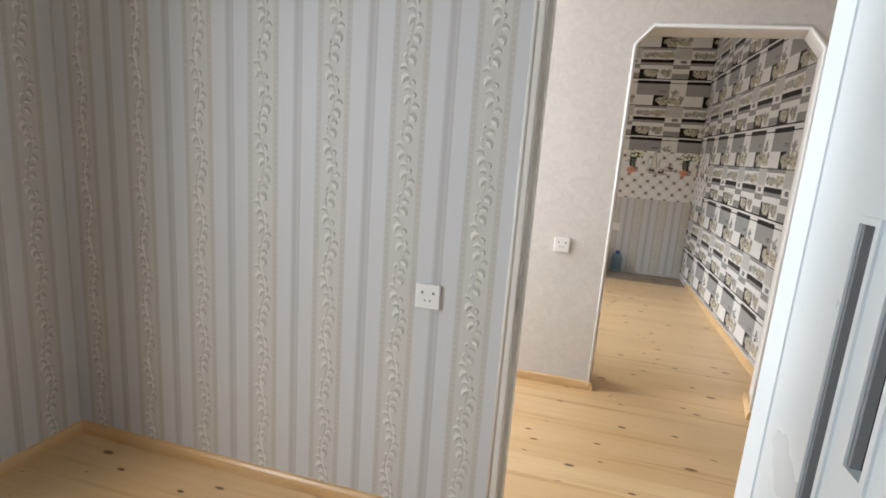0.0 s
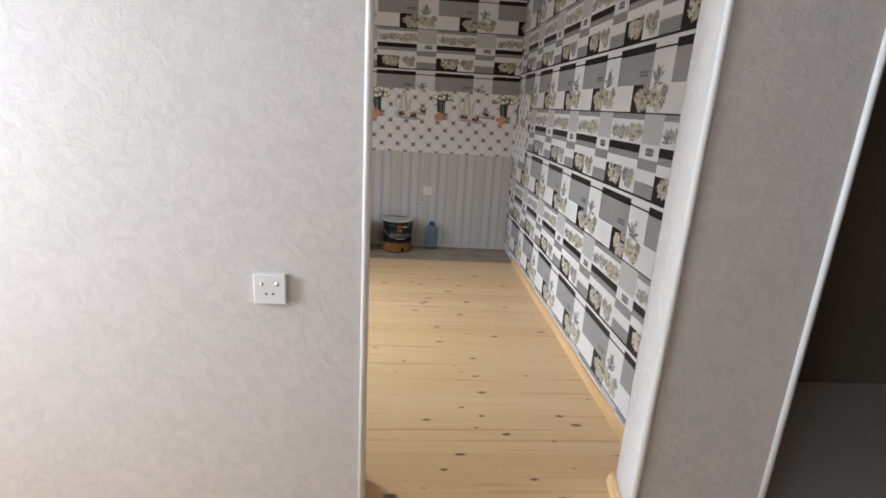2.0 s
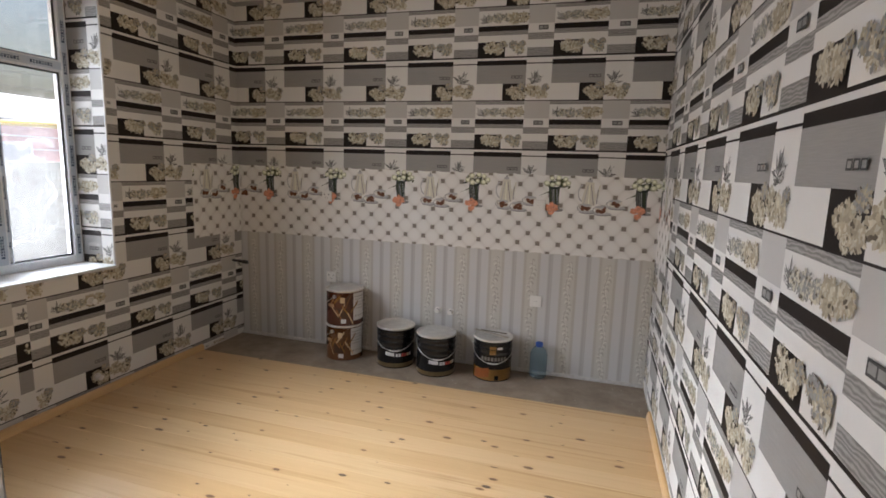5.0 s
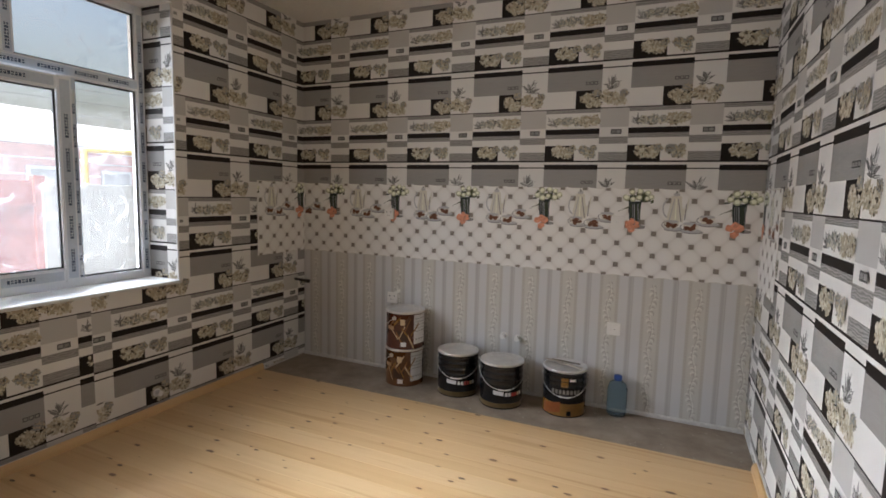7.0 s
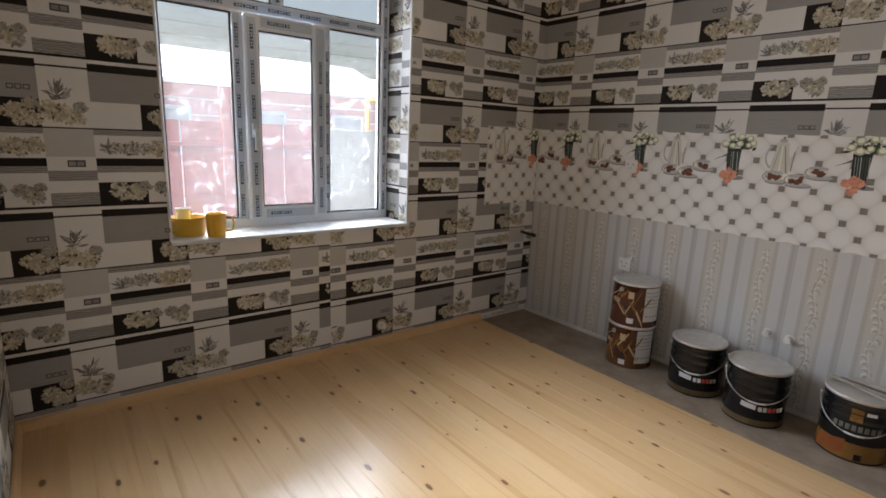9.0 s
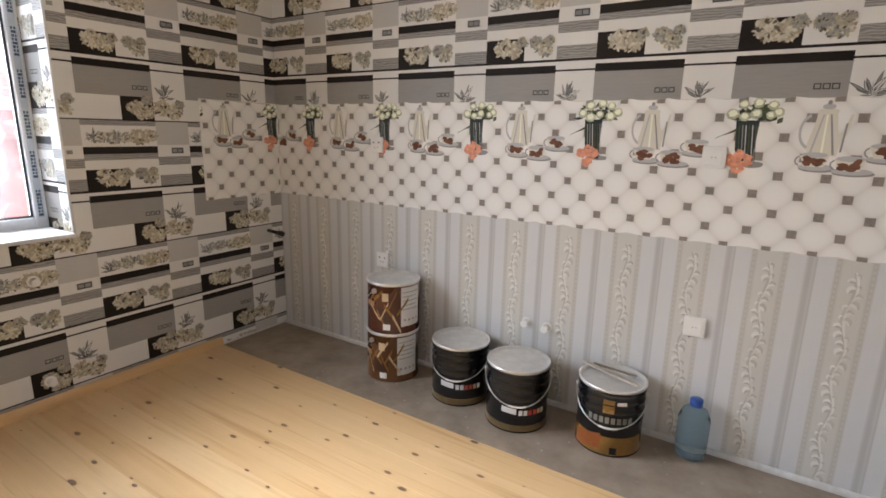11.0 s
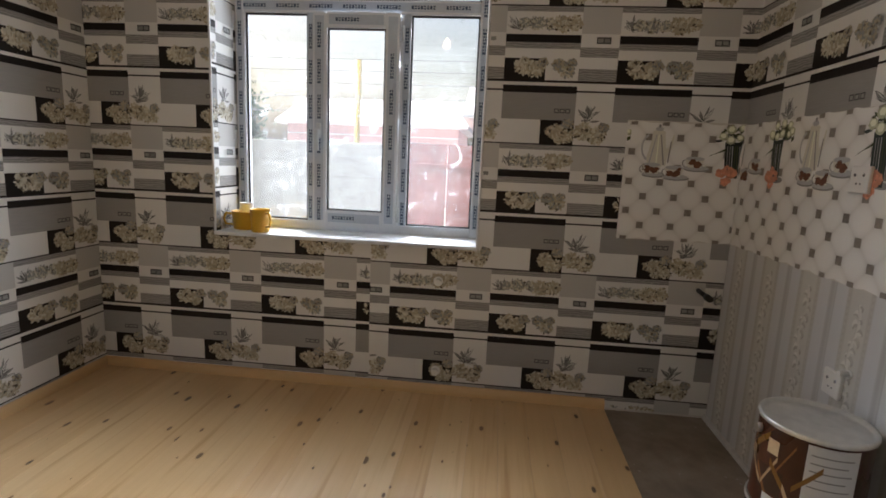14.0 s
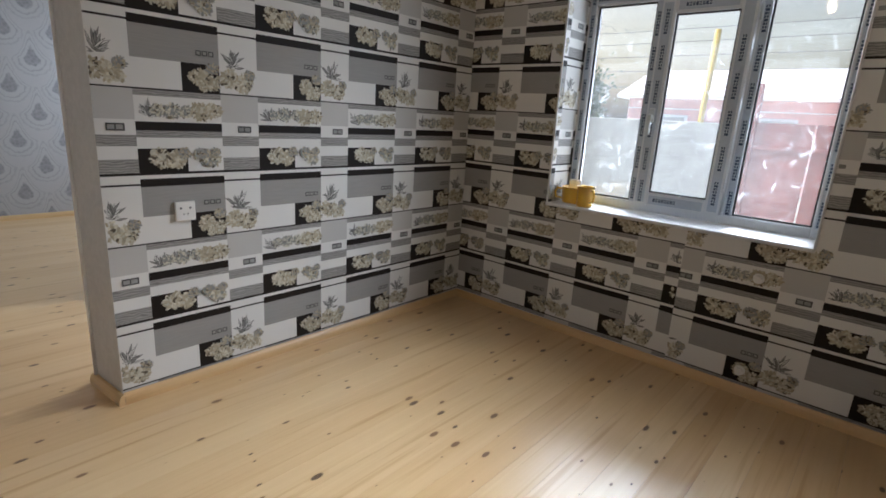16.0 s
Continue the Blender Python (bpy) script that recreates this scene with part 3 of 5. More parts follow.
def motif(rng):
    """Everything drawn over one repeat's blocks, in metres from the repeat's top left corner."""
    U, V = CELL_U, CELL_Z
    shapes = []
    # peonies in the dark block and beside it
    shapes += bloom(rng, 0.50 * U, 0.335 * V, 0.040, (CREAM, BEIGE, BEIGE))
    shapes += bloom(rng, 0.60 * U, 0.375 * V, 0.034, (CREAM, BEIGE))
    shapes += bloom(rng, 0.61 * U, 0.275 * V, 0.026, (BEIGE, GREYP))
    shapes += bloom(rng, 0.53 * U, 0.40 * V, 0.020, (BEIGE, CREAM))
    # plant and tan peonies in the tall white block
    shapes += sprig(rng, 0.785 * U, 0.255 * V, 0.092)
    shapes += bloom(rng, 0.75 * U, 0.325 * V, 0.044, (BEIGE, BEIGE, CREAM))
    shapes += bloom(rng, 0.875 * U, 0.355 * V, 0.042, (BEIGE, CREAM))
    shapes += bloom(rng, 0.925 * U, 0.295 * V, 0.026, (BEIGE, GREYP))
    # flower band
    shapes += sprig(rng, 0.10 * U, 0.61 * V, 0.074)
    shapes += sprig(rng, 0.23 * U, 0.60 * V, 0.06)
    for cu, r, tones in ((0.16, 0.026, (GREYP, CREAM)), (0.27, 0.034, (GREYP, GREYP, CREAM)), (0.38, 0.030, (GREYP, CREAM)), (0.49, 0.042, (BEIGE, CREAM, BEIGE)), (0.60, 0.036, (BEIGE, BEIGE, CREAM))):
        shapes += bloom(rng, cu * U, rng.uniform(0.545, 0.57) * V, r, tones)
    # lower dark block and its white neighbour
    shapes += bloom(rng, 0.17 * U, 0.868 * V, 0.043, (CREAM, CREAM, BEIGE))
    shapes += bloom(rng, 0.275 * U, 0.880 * V, 0.040, (CREAM, BEIGE, BEIGE))
    shapes += bloom(rng, 0.345 * U, 0.835 * V, 0.026, (BEIGE, GREYP))
    shapes += bloom(rng, 0.48 * U, 0.845 * V, 0.030, (BEIGE, GREYP, GREYP))
    shapes += bloom(rng, 0.56 * U, 0.885 * V, 0.036, (CREAM, GREYP, BEIGE))
    shapes += bloom(rng, 0.60 * U, 0.83 * V, 0.022, (BEIGE, GREYP))
    # little frames: three on the grey block, two on the white one
    for k in range(3):
        u, v = (0.475 + 0.05 * k) * U, 0.165 * V
        shapes.append(([(u, v), (u + 0.023, v), (u + 0.023, v + 0.021), (u, v + 0.021)], TWIG))
        shapes.append(([(u + 0.004, v + 0.004), (u + 0.019, v + 0.004), (u + 0.019, v + 0.017), (u + 0.004, v + 0.017)], LINEN))
    u, v = 0.80 * U, 0.648 * V
    shapes.append(([(u, v), (u + 0.066, v), (u + 0.066, v + 0.03), (u, v + 0.03)], TWIG))
    for k in range(2):
        shapes.append(([(u + 0.005 + k * 0.03, v + 0.006), (u + 0.030 + k * 0.03, v + 0.006), (u + 0.030 + k * 0.03, v + 0.024), (u + 0.005 + k * 0.03, v + 0.024)], GREYP))
    return shapes


MOTIFS = [motif(random.Random(7 + i)) for i in range(3)]


def checked_paper(parent, onto, rect, u0, z0, holes=(), name="wallpaper", label="checked wallpaper with printed grey blocks and cream flowers"):
    """Paper over rect (u0, u1, z0, z1); u0, z0: the top left corner of one repeat."""
    bm = bmesh.new()
    ua, ub, za, zb = rect
    k0, k1 = math.floor((ua - u0) / CELL_U), math.ceil((ub - u0) / CELL_U)
    m0, m1 = math.floor((za - z0) / CELL_Z), math.ceil((zb - z0) / CELL_Z) + 1
    for k in range(k0, k1):
        for m in range(m0, m1):
            cu, cz = u0 + k * CELL_U, z0 + m * CELL_Z
            for a, b, c, d, mat in REPEAT:
                r = (max(ua, cu + a * CELL_U), min(ub, cu + b * CELL_U), max(za, cz - d * CELL_Z), min(zb, cz - c * CELL_Z))
                if r[1] <= r[0] or r[3] <= r[2]:
                    continue
                for p, q, s, t in cut_rects(r, holes):
                    quad(bm, [onto(p, s, 0.002), onto(q, s, 0.002), onto(q, t, 0.002), onto(p, t, 0.002)], mat)
            for i, (pts, mat) in enumerate(MOTIFS[(k * 2 + m) % 3]):
                w = [(cu + x, cz - y) for x, y in pts]
                lo_u, hi_u, lo_z, hi_z = min(p[0] for p in w), max(p[0] for p in w), min(p[1] for p in w), max(p[1] for p in w)
                if lo_u < ua or hi_u > ub or lo_z < za or hi_z > zb or any(hi_u > h[0] and lo_u < h[1] and hi_z > h[2] and lo_z < h[3] for h in holes):
                    continue
                lift = 0.0023 + 0.000004 * i
                quad(bm, [onto(x, y, lift) for x, y in w], mat)
    return part(name, bm, PAPER, parent, label, fix=False)


def striped_skin(parent, onto, rect, u0, holes=(), name="striped_wallpaper"):
    bm = bmesh.new()
    for p, q, s, t in cut_rects(rect, holes):
        c = ((p, s), (q, s), (q, t), (p, t))
        quad(bm, [onto(u, z, 0.002) for u, z in c], 0, [(u - u0, z) for u, z in c])
    return part(name, bm, stripes(), parent, "satin wallpaper in grey and cream stripes", fix=False)


# one cream scroll in two tones, its light and shade painted in
VINE = [printed("vine_lit_half", (0.68, 0.655, 0.61), "flat"), printed("vine_shaded_half", (0.475, 0.45, 0.41), "flat")]


def vine_piece(bm, onto, u, z, flip):
    """One scroll of the embossed vine, 0.12 m high: an S-shaped stem with sheaves of curling leaves."""
    s = -1 if flip else 1
    H, top, amp = 0.12, 0.0050, 0.011

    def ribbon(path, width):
        """A ridge along path: one half coloured as lit, the other as shaded."""
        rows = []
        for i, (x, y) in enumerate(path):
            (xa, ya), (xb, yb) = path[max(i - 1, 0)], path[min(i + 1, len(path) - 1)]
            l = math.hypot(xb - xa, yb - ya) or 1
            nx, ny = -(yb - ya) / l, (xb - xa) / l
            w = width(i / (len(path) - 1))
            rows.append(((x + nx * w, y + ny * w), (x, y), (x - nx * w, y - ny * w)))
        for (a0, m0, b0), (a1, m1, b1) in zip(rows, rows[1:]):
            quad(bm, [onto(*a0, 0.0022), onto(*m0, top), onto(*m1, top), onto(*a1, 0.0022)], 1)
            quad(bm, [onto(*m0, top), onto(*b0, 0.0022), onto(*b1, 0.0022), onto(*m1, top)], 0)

    def stem(f):
        return u + s * amp * math.sin(math.pi * f), z + f * H

    ribbon([stem(i / 8) for i in range(9)], lambda f: 0.0058 + 0.0030 * math.sin(math.pi * f))
    for f, a, l, w, curl in ((0.04, 1.15, 0.037, 0.0135, 2.1), (0.24, 0.45, 0.033, 0.0115, 2.0), (0.50, -1.15, 0.037, 0.0135, -2.1), (0.70, -0.5, 0.033, 0.0115, -2.0),
                             (0.60, 1.0, 0.020, 0.0070, 2.8), (0.92, 0.8, 0.022, 0.0075, 2.6)):
        x, y = stem(f)
        path, ang = [(x, y)], s * a
        for q in range(6):
            ang += s * curl / 6
            x, y = x + l / 6 * math.sin(ang), y + l / 6 * math.cos(ang)
            path.append((x, y))
        ribbon(path, lambda g, w=w: w * math.sin(math.pi * min(1.0, 0.2 + 0.79 * g)))


def vines(parent, onto, columns, z0, z1):
    for u in columns:
        bm = bmesh.new()
        k, z = 0, z0
        while z + 0.12 <= z1 + 1e-6:
            vine_piece(bm, onto, u, z, k % 2)
            z, k = z + 0.12, k + 1
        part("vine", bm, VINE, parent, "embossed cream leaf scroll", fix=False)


# ---------------------------------------------------------------- floors
bm = bmesh.new()
box(bm, (-2.3, -0.45, -0.25), (4.2, S_Y + 2.82, -0.03))
floor = structure("floor", bm, BACKING, "varnished pine board floor with many dark knots", "floor")
bm = bmesh.new()
box(bm, (W_X - 0.05, 7.0, -0.25), (E_X + 0.05, N_Y + 0.05, -0.012))
structure("floor_concrete", bm, concrete(), "bare dusty concrete strip along the backsplash wall", "floor")

# ---------------------------------------------------------------- walls
WIN = (4.87, 6.285, 0.815, 2.53)
T = 0.36


def wall_pieces(bm, axis, at0, at1, rect, holes):
    for p, q, s, t in cut_rects(rect, holes):
        if axis == "x":
            box(bm, (at0, p, s), (at1, q, t))
        else:
            box(bm, (p, at0, s), (q, at1, t))


bm = bmesh.new()
wall_pieces(bm, "x", W_X - T, W_X, (H_Y, N_Y, -0.2, CEIL), [WIN])
wall_west = structure("wall_west", bm, BACKING, "kitchen wall under checked wallpaper with a window")
bm = bmesh.new()
wall_pieces(bm, "y", N_Y, N_Y + 0.2, (W_X - T, E_X + 0.2, -0.2, CEIL), [])
wall_north = structure("wall_north", bm, BACKING, "kitchen wall with tufted border and striped paper below")
bm = bmesh.new()
wall_pieces(bm, "x", E_X, E_X + 0.2, (S_Y, N_Y, -0.2, CEIL), [])
wall_east = structure("wall_east", bm, BACKING, "kitchen wall under checked wallpaper")

# wall between hall and kitchen with its chamfered opening; jambs splay a little
AL_H, AL_K, AR_H, AR_K, A_TOP, CH = 0.286, 0.256, 1.155, 1.215, 2.04, 0.095


def arch_profile(xl, xr):
    return [(xl, 0.0), (xl, A_TOP - CH), (xl + CH * 0.85, A_TOP), (xr - CH * 0.85, A_TOP), (xr, A_TOP - CH), (xr, 0.0)]


bm = bmesh.new()
front, back = arch_profile(AL_H, AR_H), arch_profile(AL_K, AR_K)
for prof, y, x0, x1 in ((front, H_Y, W_X - 0.3, 1.575), (back, S_Y, W_X, E_X)):
    ring = [(x0, -0.02), *[(x, z if z > 0 else -0.02) for x, z in prof[:2]], (x0, A_TOP - CH)]
    quad(bm, [(x, y, z) for x, z in ring])
    quad(bm, [(x, y, z) for x, z in ((x0, A_TOP - CH), prof[1], prof[2], (prof[2][0], CEIL), (x0, CEIL))])
    quad(bm, [(x, y, z) for x, z in (prof[2], prof[3], (prof[3][0], CEIL), (prof[2][0], CEIL))])
    quad(bm, [(x, y, z) for x, z in (prof[3], prof[4], (x1, A_TOP - CH), (x1, CEIL), (prof[3][0], CEIL))])
    quad(bm, [(x, y, z) for x, z in (prof[4], (prof[5][0], -0.02), (x1, -0.02), (x1, A_TOP - CH))])
for i in range(5):
    (xa, za), (xb, zb) = front[i], front[i + 1]
    (xc, zc), (xd, zd) = back[i], back[i + 1]
    quad(bm, [(xa, H_Y, za - (0.02 if za == 0 else 0)), (xb, H_Y, zb - (0.02 if zb == 0 else 0)), (xd, S_Y, zd - (0.02 if zd == 0 else 0)), (xc, S_Y, zc - (0.02 if zc == 0 else 0))], 1)
for f in bm.faces:
    if f.material_index == 0 and f.calc_center_median().y > 4.1:
        f.material_index = 2
quad(bm, [(1.575, H_Y, -0.02), (1.575, H_Y + 0.3, -0.02), (1.575, H_Y + 0.3, CEIL), (1.575, H_Y, CEIL)])
wall_south = structure("wall_south", bm, [HALL, REVEAL, BACKING], "wall with a chamfered archway between hall and kitchen")

# bedroom walls and the wall with its doorway
B_Y, B_X, DOOR_L, DOOR_R, DOOR_H = 2.55, -1.91, -0.055, 0.775, 2.08
bm = bmesh.new()
wall_pieces(bm, "y", B_Y, 2.72, (B_X, 1.72, -0.2, CEIL), [(DOOR_L - 0.03, DOOR_R + 0.03, -0.3, DOOR_H + 0.03)])
wall_bedroom_north = structure("wall_bedroom_north", bm, [HALL], "wall with a doorway between bedroom and hall")
BWIN = (0.1, 1.35, 0.85, 2.25)
HWIN = (2.88, 3.72, 0.85, 2.25)
bm = bmesh.new()
wall_pieces(bm, "x", B_X - 0.3, B_X, (-0.45, H_Y, -0.2, CEIL), [BWIN, HWIN])
wall_bedroom_west = structure("wall_bedroom_west", bm, BACKING, "bedroom wall under striped wallpaper")
bm = bmesh.new()
box(bm, (B_X, -0.45, -0.2), (1.9, -0.25, CEIL))
wall_bedroom_south = structure("wall_bedroom_south", bm, BACKING, "bedroom wall under grey damask wallpaper")
bm = bmesh.new()
box(bm, (1.72, -0.25, -0.2), (1.9, 2.72, CEIL))
structure("wall_bedroom_east", bm, HALL, "plain bedroom wall")
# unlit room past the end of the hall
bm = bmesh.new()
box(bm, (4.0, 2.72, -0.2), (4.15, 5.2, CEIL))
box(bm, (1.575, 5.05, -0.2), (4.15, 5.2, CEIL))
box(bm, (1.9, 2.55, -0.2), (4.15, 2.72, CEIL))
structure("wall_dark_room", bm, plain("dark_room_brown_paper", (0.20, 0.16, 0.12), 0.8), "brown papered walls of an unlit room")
bm = bmesh.new()
box(bm, (1.60, 2.72, 2.1), (1.72, 3.9, CEIL))
structure("wall_hall_east", bm, HALL, "wall above the opening at the hall's end")
bm = bmesh.new()
box(bm, (-2.4, -0.45, CEIL), (4.2, N_Y + 0.2, CEIL + 0.15))
structure("ceiling", bm, PLASTER, "plain white painted ceiling", "ceiling")

# papers
Z0 = 0.99
checked_paper(wall_north, on_north, (W_X, E_X, 1.472, CEIL), 0.055, Z0 - 0.004)
checked_paper(wall_west, on_west, (S_Y, 5.73, 0.0, CEIL), 4.592, Z0 + 0.006, [WIN], label="checked wallpaper beside and under the window")
checked_paper(wall_west, on_west, (5.73, N_Y, 0.0, CEIL), 6.369, Z0 - 0.006, [WIN, (6.975, N_Y, 0.905, 1.478)])
checked_paper(wall_east, on_east, (-N_Y, -S_Y, 0.0, CEIL), -5.123, Z0 + 0.012, [(-N_Y, -6.985, 0.905, 1.478)])
checked_paper(wall_south, on_south, (-AL_K, -W_X, 0.0, CEIL), -0.113, Z0 - 0.012)
checked_paper(wall_south, on_south, (-E_X, -AR_K, 0.0, CEIL), -0.113, Z0 - 0.012)
checked_paper(wall_south, on_south, (-AR_K, -AL_K, A_TOP, CEIL), -0.113, Z0 - 0.012)

# striped papers
striped_skin(wall_north, on_north, (W_X, E_X, 0.0, 0.905), -0.004)
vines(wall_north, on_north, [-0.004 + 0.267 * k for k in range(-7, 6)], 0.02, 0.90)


def on_bed_north(u, z, d):
    return (u, B_Y - d, z)


def on_bed_west(u, z, d):
    return (B_X + d, u, z)


striped_skin(wall_bedroom_north, on_bed_north, (B_X, DOOR_L - 0.03, 0.0, CEIL), -0.191)
striped_skin(wall_bedroom_north, on_bed_north, (DOOR_R + 0.03, 1.72, 0.0, CEIL), -0.191)
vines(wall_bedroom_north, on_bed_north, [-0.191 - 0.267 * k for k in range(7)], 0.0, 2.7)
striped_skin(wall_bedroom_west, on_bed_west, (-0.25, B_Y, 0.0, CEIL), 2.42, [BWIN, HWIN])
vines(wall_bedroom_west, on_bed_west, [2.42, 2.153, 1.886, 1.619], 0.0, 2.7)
bm = bmesh.new()
c = ((B_X, 0.0), (1.72, 0.0), (1.72, CEIL), (B_X, CEIL))
quad(bm, [(u, -0.247, z) for u, z in c], 0, c)
part("damask_wallpaper", bm, damask(), wall_bedroom_south, "pale damask wallpaper with grey medallions", fix=False)

# ---------------------------------------------------------------- tufted border with its printed still lifes
STILL = [printed("still_vase", (0.045, 0.058, 0.052), "petal"), printed("still_leaf", (0.10, 0.112, 0.055), "petal"), printed("still_white_rose", (0.84, 0.84, 0.68), "flat"),
         printed("still_orange_rose", (0.88, 0.38, 0.24), "petal"), printed("still_teapot", (0.66, 0.625, 0.54), "flat"), printed("still_tea", (0.22, 0.095, 0.055), "petal"),
         printed("still_cup", (0.46, 0.455, 0.46), "flat"), printed("still_shade", (0.27, 0.26, 0.255), "flat"), printed("still_rose_edge", (0.60, 0.61, 0.42), "petal")]


def ellipse(cx, cy, a, b, n=12, rng=None, wob=0.0):
    return [(cx + a * (1 + (rng.uniform(-wob, wob) if rng else 0)) * math.cos(2 * math.pi * i / n), cy + b * (1 + (rng.uniform(-wob, wob) if rng else 0)) * math.sin(2 * math.pi * i / n)) for i in range(n)]


def still_life(rng):
    """Vase of roses at 0, coffee pot and three cups to its right; metres, y up from the vase's foot."""
    s = []
    # soft grey shadow, dark glass vase with stems
    s.append((ellipse(0.03, 0.004, 0.05, 0.012, 12, rng, 0.2), 7))
    s.append(([(-0.012, 0.0), (0.036, 0.0), (0.034, 0.06), (0.040, 0.168), (-0.038, 0.168), (-0.030, 0.06)], 0))
    for k in range(6):
        x = -0.026 + 0.011 * k
        s.append(([(x + 0.010, 0.012), (x + 0.013, 0.012), (x + 0.003, 0.15), (x - 0.001, 0.15)], rng.choice((1, 7, 0, 6))))
    s.append(([(-0.035, 0.125), (-0.095, 0.105), (-0.105, 0.096), (-0.060, 0.122), (-0.03, 0.14)], 1))
    for k in range(42):
        a, q = rng.uniform(-0.25, math.pi + 0.25), rng.uniform(0.2, 1.0)
        t = rng.uniform(0, math.pi)
        x, y = 0.018 + 0.088 * q * math.cos(a), 0.178 + 0.056 * q * math.sin(a)
        s.append(([(x + 0.021 * math.cos(t + d) * f, y + 0.014 * math.sin(t + d) * f) for d, f in ((0, 1), (1.2, 0.55), (3.14, 1), (4.4, 0.55))], 1 if rng.random() < 0.7 else 0))
    for x, y in ((-0.048, 0.192), (-0.014, 0.178), (0.024, 0.190), (0.066, 0.184), (0.098, 0.192), (-0.022, 0.222), (0.030, 0.232), (0.076, 0.220)):
        x, y, r = x + rng.uniform(-0.006, 0.006), y + rng.uniform(-0.005, 0.005), rng.uniform(0.014, 0.021)
        for k in range(9):
            a = 2 * math.pi * k / 9
            s.append((ellipse(x + 0.62 * r * math.cos(a), y + 0.62 * r * math.sin(a), 0.55 * r, 0.45 * r, 7, rng, 0.25), 8))
        for k in range(6):
            a = 2 * math.pi * k / 6
            s.append((ellipse(x + 0.34 * r * math.cos(a), y + 0.34 * r * math.sin(a) + 0.15 * r, 0.42 * r, 0.34 * r, 7, rng, 0.25), 2))
    # orange roses by the foot
    for x, y, r in ((-0.040, 0.020, 0.027), (0.004, 0.022, 0.030), (-0.016, -0.014, 0.025), (-0.012, 0.040, 0.020)):
        for k in range(11):
            a, q = 2 * math.pi * k / 11, rng.uniform(0.3, 0.75)
            s.append((ellipse(x + q * r * math.cos(a), y + q * r * math.sin(a), 0.42 * r, 0.32 * r, 7, rng, 0.3), 3))
    # coffee pot: fluted body, lid with a knob, handle, spout
    px = 0.243
    s.append(([(px - 0.044, 0.045), (px + 0.044, 0.045), (px + 0.047, 0.09), (px + 0.034, 0.15), (px + 0.028, 0.195), (px - 0.028, 0.195), (px - 0.034, 0.15), (px - 0.047, 0.09)], 4))
    for k in range(5):
        x = px - 0.034 + 0.017 * k
        s.append(([(x - 0.004, 0.05), (x + 0.003, 0.05), (x * 0.3 + px * 0.7 + 0.002, 0.19), (x * 0.3 + px * 0.7 - 0.003, 0.19)], (6, 4, 2, 4, 7)[k]))
    s.append((ellipse(px, 0.200, 0.032, 0.011), 4))
    s.append((ellipse(px, 0.217, 0.020, 0.010, 10), 6))
    s.append((ellipse(px, 0.231, 0.007, 0.008, 8), 7))
    for k in range(9):
        a0, a1 = 1.9 + 2.5 * k / 9, 1.9 + 2.5 * (k + 1) / 9
        s.append(([(px - 0.034 + q * math.cos(a), 0.13 + q * 1.5 * math.sin(a)) for q, a in ((0.036, a0), (0.044, a0), (0.044, a1), (0.036, a1))], 6))
    s.append(([(px + 0.040, 0.08), (px + 0.064, 0.12), (px + 0.074, 0.19), (px + 0.066, 0.19), (px + 0.052, 0.135), (px + 0.036, 0.12)], 4))
    s.append(([(px + 0.050, 0.06), (px + 0.056, 0.06), (px + 0.062, 0.16), (px + 0.056, 0.16)], 7))
    # cups of tea on grey saucers
    for x, y, w in ((px - 0.018, 0.022, 0.9), (px + 0.088, 0.012, 1.0), (px + 0.178, 0.058, 1.0)):
        s.append((ellipse(x + 0.012, y - 0.024, 0.062 * w, 0.012, 14), 7))
        s.append((ellipse(x + 0.008, y - 0.018, 0.060 * w, 0.012, 14), 6))
        s.append(([(x - 0.044, y + 0.024), (x - 0.030, y - 0.016), (x + 0.030, y - 0.016), (x + 0.044, y + 0.024)], 4))
        s.append((ellipse(x, y + 0.026, 0.044 * w, 0.010, 12), 6))
        for k in range(9):
            s.append((ellipse(x + rng.uniform(-0.022, 0.026), y + rng.uniform(-0.012, 0.018), 0.015, 0.010, 7, rng, 0.35), 5))
        for k in range(5):
            a0, a1 = -1.3 + 2.6 * k / 5, -1.3 + 2.6 * (k + 1) / 5
            s.append(([(x - 0.040 - q * math.cos(a), y + 0.004 + q * math.sin(a)) for q, a in ((0.014, a0), (0.019, a0), (0.019, a1), (0.014, a1))], 7))
    return s


